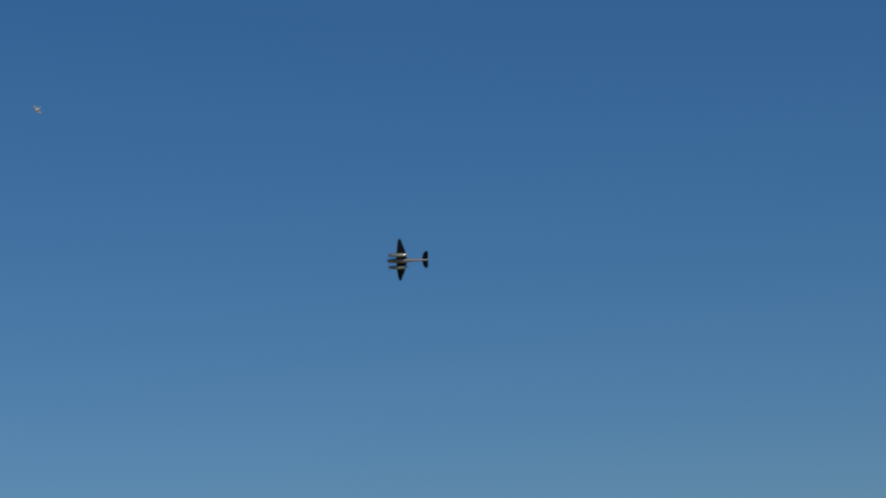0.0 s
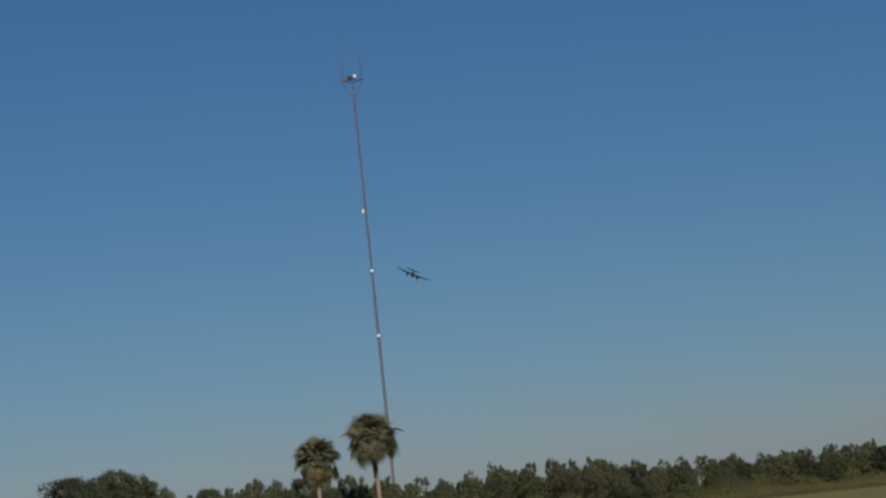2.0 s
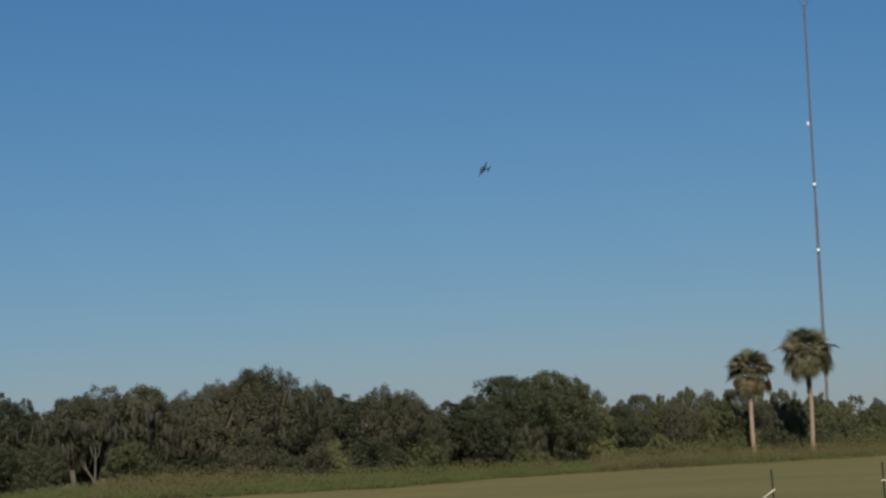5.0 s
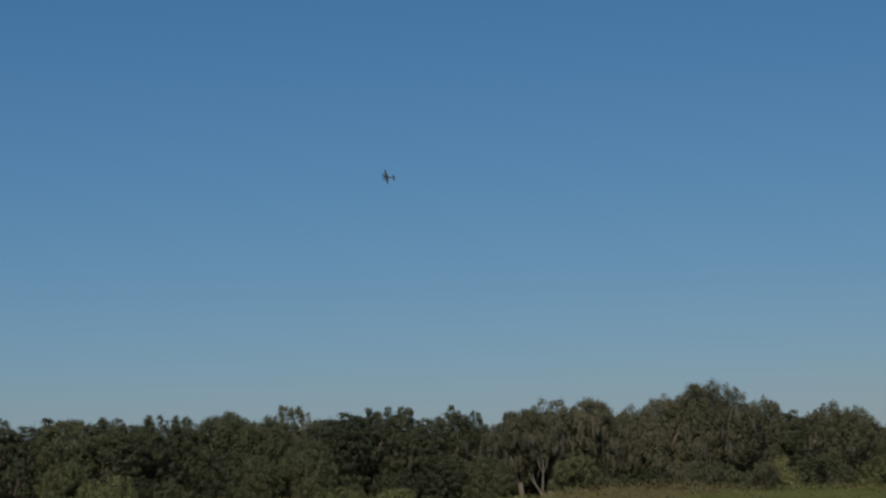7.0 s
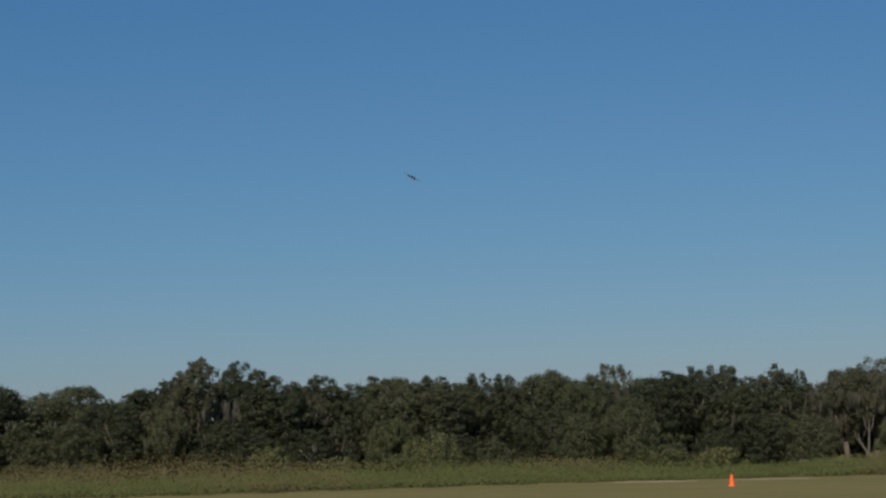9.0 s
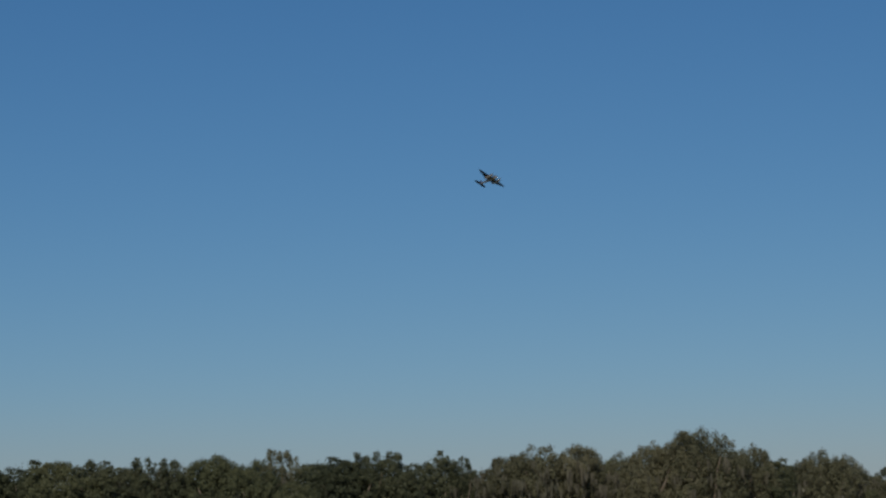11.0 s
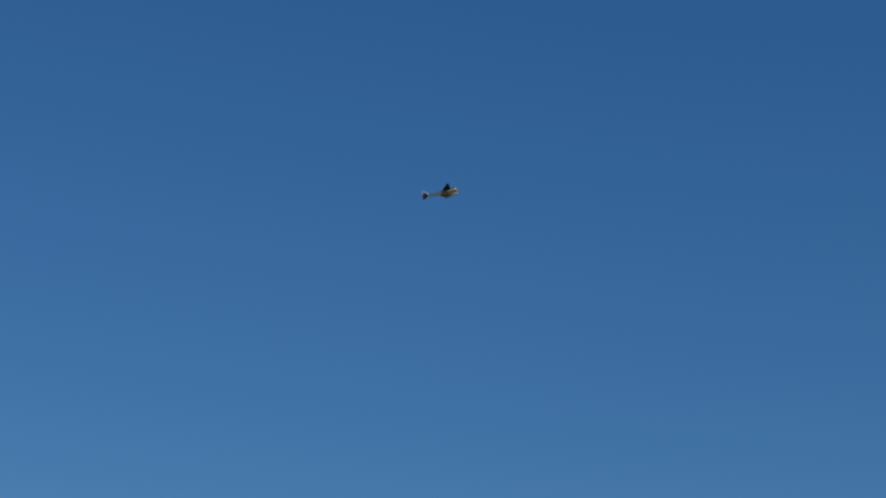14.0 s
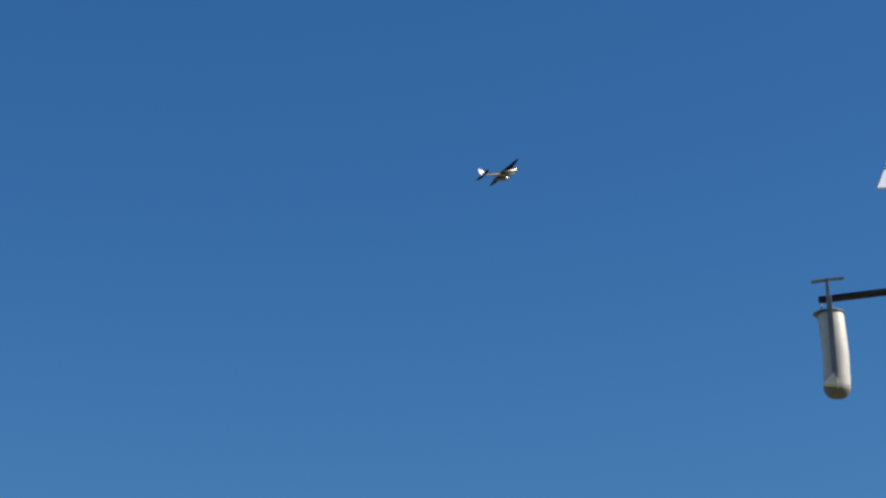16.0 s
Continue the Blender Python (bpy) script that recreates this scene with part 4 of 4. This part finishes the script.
# ---- small bird, pole top, hanging bird houses ----
def bird():
    root = thing("bird", "small pale bird gliding high up", "bird", pose(0, 0, 0))
    bm = bmesh.new()
    lofted(bm, [(0.13, 0.004, 0.004, 0), (0.10, 0.022, 0.022, 0.004), (0.02, 0.032, 0.032, 0), (-0.08, 0.018, 0.016, 0), (-0.15, 0.025, 0.004, 0)], 10)
    part("body", bm, M_BIRD, root, smooth=True)
    for s in (-1, 1):
        bm = bmesh.new()
        flying_surface(bm, [(s * 0.02, 0.06, -0.05, 0.012, 0.01), (s * 0.14, 0.075, -0.03, 0.008, 0.035), (s * 0.26, 0.03, -0.03, 0.004, 0.03), (s * 0.30, -0.01, -0.03, 0.002, 0.025)])
        part("wing", bm, M_BIRD, root)
    return root


flyer = bird()


def slim_pole():
    p = toward(-70.4, 0) * 60
    top = 1.7 + 60 * math.tan(radians(13.6))
    root = thing("antenna_pole", "slim pale pole with a thin antenna tip", "pole", pose(p.x, p.y, 0))
    bm = bmesh.new()
    tube(bm, [(0, 0, -0.3), (0, 0, top * 0.5), (0, 0, top - 1.1)], [0.09, 0.07, 0.05], 10)
    part("shaft", bm, M_STEEL, root, smooth=True)
    bm = bmesh.new()
    tube(bm, [(0, 0, top - 1.12), (0, 0, top - 0.5), (0, 0, top)], [0.045, 0.04, 0.02], 8)
    part("tip", bm, M_GOURD, root, "pale slender antenna tip")
    bm = bmesh.new()
    box(bm, (-0.13, -0.05, top - 1.0), (0.03, 0.05, top - 0.94), 0.01)
    part("clamp", bm, M_BLACK, root, "dark clamp")


slim_pole()


def gourd_shell(length, radius):
    """A hanging tube with rounded foot; top at z = 0."""
    bm = bmesh.new()
    rings = [(0.0, 0.92), (-0.02, 1.0), (-length * 0.5, 0.98), (-length * 0.84, 1.0), (-length * 0.93, 0.9), (-length * 0.985, 0.6), (-length, 0.12)]
    tube(bm, [(0.010 * math.sin(3 * -z / length), 0, z) for z, _ in rings], [radius * r for _, r in rings], 28)
    return bm


def bird_house_rack():
    d = 10.0
    pole_at = toward(-88.5, 0) * (d + 0.3)
    hang = EYE + toward(-82.0, 18.64) * d
    back = EYE + toward(-88.5, 20.1) * (d + 0.3)
    root = thing("bird_house_rack", "tall pole with black arm for hanging bird houses", "bird house pole", pose(pole_at.x, pole_at.y, 0))
    off = Matrix.Translation(-Vector((pole_at.x, pole_at.y, 0)))
    bm = bmesh.new()
    tube(bm, [(0, 0, -0.3), (0, 0, 3), (0, 0, 6.2)], [0.05, 0.05, 0.045], 14)
    part("pole", bm, M_GREYMETAL, root, "grey metal pole", smooth=True)
    bm = bmesh.new()
    a = off @ (hang + toward(-82 - 90, 0) * -0.034)
    b = Vector((0, 0, back.z))
    tube(bm, [a, (a + b) / 2, b], [0.017, 0.018, 0.018], 12)
    part("arm", bm, M_BLACK, root, "black tubular arm", smooth=True)
    up = EYE + toward(-85.1, 21.6) * (d - 0.2) + toward(-82 - 90, 0) * -0.096 + Vector((0, 0, -0.082))
    bm = bmesh.new()
    c = off @ (up + Vector((0, 0, 0.26)))
    tube(bm, [c, (c + Vector((0, 0, c.z + 0.2))) / 2, (0, 0, c.z + 0.3)], [0.017, 0.018, 0.018], 12)
    part("arm", bm, M_BLACK, root, "black tubular arm", smooth=True)

    # the hanging house: local x runs to the right seen from the camera, -y toward it
    right = math.degrees(math.atan2(toward(-82 - 90, 0).y, toward(-82 - 90, 0).x))
    house = thing("hanging_bird_house", "weathered white tube bird house hanging from a black arm", "bird house", pose(hang.x, hang.y, hang.z - 0.012, 0, -1.2, right) @ pose(-0.016, 0, 0))
    bm = gourd_shell(0.39, 0.059)
    part("shell", bm, M_GOURD, house, smooth=True, m=pose(0.02, 0, -0.055))
    bm = bmesh.new()
    tube(bm, [(0.014, 0, -0.055), (0.014, 0, -0.052)], [0.069, 0.069], 28)
    part("rim", bm, M_GREYMETAL, house, "thin grey rim plate")
    # thin shell over the foot that carries its shade as brown-grey colour
    bm = bmesh.new()
    foot = [(-0.338, 0.0605), (-0.362, 0.056), (-0.384, 0.038), (-0.392, 0.009)]
    tube(bm, [(0.020 + 0.010 * math.sin(3 * -z / 0.39), 0, z - 0.055) for z, _ in foot], [r for _, r in foot], 28)
    part("foot_cap", bm, M_FOOTSHADE, house, "rounded foot with its shade as brown-grey colour", smooth=True)
    bm = bmesh.new()
    box(bm, (0.008, -0.074, -0.37), (0.032, -0.060, 0.005), 0.002)
    box(bm, (0.010, -0.072, 0.0), (0.026, -0.02, 0.088), 0.002)
    part("strap", bm, M_GREYMETAL, house, "grey metal hanger strap")
    bm = bmesh.new()
    tube(bm, [(-0.050, -0.05, 0.082), (0.015, -0.05, 0.087), (0.092, -0.05, 0.090)], [0.008, 0.007, 0.008], 8)
    part("perch_bar", bm, M_GREYMETAL, house, "grey cross bar")
    bm = bmesh.new()
    v = [bm.verts.new(q) for q in ((-0.034, -0.060, -0.392), (0.030, -0.080, -0.412), (0.014, -0.086, -0.352), (-0.034, -0.042, -0.397), (0.030, -0.042, -0.417), (0.014, -0.042, -0.352))]
    for f in ((0, 1, 2), (5, 4, 3), (0, 3, 4, 1), (1, 4, 5, 2), (2, 5, 3, 0)):
        bm.faces.new([v[i] for i in f])
    part("porch", bm, M_WHITE, house, "small white entrance porch")
    for dx in (-0.035, 0.035):
        bm = bmesh.new()
        tube(bm, [(0.0 + dx * 0.4, 0, 0.0), (0.02 + dx, 0, -0.06)], [0.004, 0.004], 6)
        part("hook_wire", bm, M_GREYMETAL, house)
    # stand-in for a rounded white house: wedge shape added, pitched so sun brightens it
    other = thing("hanging_bird_house", "white wedge in place of an upper bird house, tilted to catch sun", "bird house", pose(up.x, up.y, up.z, 0, 0, right))
    bm = bmesh.new()
    eave = [bm.verts.new(p) for p in ((-0.16, -0.084, 0), (0.16, -0.084, 0), (0.16, 0.17, 0.100), (-0.16, 0.17, 0.100))]
    lip = [bm.verts.new(v.co + Vector((0, 0, 0.008))) for v in eave]
    ridge = [bm.verts.new((x, 0.13, 0.235)) for x in (-0.095, 0.095)]
    bm.faces.new(eave[::-1])
    for i in range(4):
        bm.faces.new((eave[i], eave[(i + 1) % 4], lip[(i + 1) % 4], lip[i]))
    for f in ((lip[0], lip[1], ridge[1], ridge[0]), (lip[1], lip[2], ridge[1]), (lip[2], lip[3], ridge[0], ridge[1]), (lip[3], lip[0], ridge[0])):
        bm.faces.new(f)
    part("roof", bm, M_VINYL, other, "white added slope pitched toward the sun")
    bm = bmesh.new()
    tube(bm, [(0, 0.13, 0.228), (0, 0.06, 0.25), (0, 0, 0.262)], [0.010, 0.010, 0.010], 8)
    part("hanger", bm, M_GREYMETAL, other)


bird_house_rack()


# ---- what moves ----
def facing(place, ahead, up):
    f = Vector(ahead).normalized()
    u = (Vector(up) - f * Vector(up).dot(f)).normalized()
    r = f.cross(u)
    m = Matrix((r, f, u)).transposed().to_4x4()
    m.translation = Vector(place)
    return m


def motions():
    # seconds, place, nose direction, up direction
    walk(plane, [(t, facing(p, a, u)) for t, p, a, u in [
        (0.0, (35.23, 59.84, 16.50), (-0.873, 0.485, 0.051), (0.372, 0.595, 0.713)),
        (0.5, (22.64, 64.93, 14.80), (-0.661, 0.750, -0.001), (0.599, 0.529, 0.601)),
        (1.0, (14.20, 71.38, 15.08), (-0.473, 0.879, -0.060), (0.671, 0.403, 0.622)),
        (1.5, (6.66, 82.82, 14.06), (-0.235, 0.965, -0.116), (0.717, 0.253, 0.649)),
        (2.0, (1.77, 97.39, 12.45), (-0.042, 0.997, -0.070), (0.471, 0.082, 0.878)),
        (2.5, (-0.62, 121.55, 12.15), (-0.013, 0.999, -0.046), (0.116, 0.047, 0.992)),
        (2.8, (-1.51, 136.56, 12.60), (-0.084, 0.996, -0.032), (-0.250, 0.010, 0.968)),
        (3.0, (-2.15, 145.53, 13.18), (-0.126, 0.992, -0.030), (-0.386, -0.022, 0.922)),
        (3.2, (-2.96, 152.48, 13.95), (-0.155, 0.988, -0.006), (-0.430, -0.062, 0.901)),
        (4.2, (-15.60, 176.33, 20.33), (-0.493, 0.866, 0.076), (-0.549, -0.378, 0.745)),
        (5.3, (-34.20, 189.18, 27.73), (-0.809, 0.578, 0.101), (-0.472, -0.744, 0.474)),
        (5.5, (-39.30, 190.12, 28.63), (-0.862, 0.497, 0.102), (-0.398, -0.787, 0.471)),
        (6.0, (-53.94, 196.60, 31.26), (-0.997, 0.039, 0.074), (-0.009, -0.929, 0.369)),
        (6.5, (-68.03, 197.45, 31.80), (-0.892, -0.451, 0.027), (0.441, -0.857, 0.266)),
        (7.0, (-79.02, 190.21, 30.71), (-0.590, -0.807, 0.043), (0.773, -0.548, 0.321)),
        (7.5, (-86.94, 181.47, 28.56), (-0.310, -0.948, -0.070), (0.830, -0.306, 0.467)),
        (8.0, (-91.42, 172.74, 26.43), (-0.164, -0.986, 0.010), (0.721, -0.113, 0.684)),
        (9.2, (-81.55, 139.68, 21.89), (0.452, -0.891, 0.030), (0.418, 0.241, 0.876)),
        (10.3, (-51.00, 106.39, 17.21), (0.796, -0.581, 0.168), (0.215, 0.532, 0.819)),
        (10.5, (-46.12, 103.06, 17.41), (0.797, -0.573, 0.193), (0.212, 0.564, 0.798)),
        (11.0, (-34.40, 96.77, 18.06), (0.865, -0.470, 0.177), (0.074, 0.468, 0.881)),
        (11.5, (-22.53, 92.66, 19.45), (0.942, -0.322, 0.095), (-0.051, 0.143, 0.988)),
        (12.0, (-10.57, 90.19, 21.76), (0.955, -0.232, 0.200), (-0.124, 0.160, 0.979)),
        (12.5, (2.61, 86.93, 24.87), (0.942, -0.278, 0.205), (-0.143, 0.095, 0.985)),
        (13.0, (16.36, 81.32, 27.93), (0.940, -0.298, 0.195), (-0.116, 0.071, 0.991)),
        (13.5, (27.70, 73.23, 29.25), (0.905, -0.373, 0.235), (-0.146, 0.073, 0.987)),
        (14.0, (37.68, 64.25, 29.49), (0.850, -0.492, 0.235), (-0.141, 0.050, 0.989)),
        (14.5, (46.30, 52.80, 28.03), (0.794, -0.562, 0.232), (-0.093, 0.265, 0.960)),
        (15.0, (53.40, 38.60, 26.76), (0.760, -0.556, 0.338), (-0.090, 0.424, 0.901)),
        (15.5, (56.15, 26.88, 26.46), (0.742, -0.594, 0.312), (-0.098, 0.363, 0.927)),
        (16.0, (59.44, 17.86, 26.94), (0.763, -0.572, 0.301), (-0.099, 0.358, 0.929)),
    ]])
    for prop in PROPS:
        walk(prop, [(k * 0.1, pose(0, 0.388, -0.012) @ pose(0, 0, 0, 0, 70 * k, 0)) for k in range(161)])
    b0 = EYE + toward(-21.20, 16.47) * 98
    b1 = EYE + toward(-21.4, 17.0) * 102
    walk(flyer, [(0.0, facing(b0, (-0.51, 0.35, -0.48), (-0.117, 0.564, 0.533))), (0.6, facing(b1, (-0.3, 0.6, -0.2), (-0.2, 0.3, 0.9))),
                 (4.0, facing((70, 160, 70), (0.2, 0.8, 0.1), (0, 0, 1))), (16.0, facing((90, 420, 130), (0.1, 1, 0.1), (0, 0, 1)))])


motions()
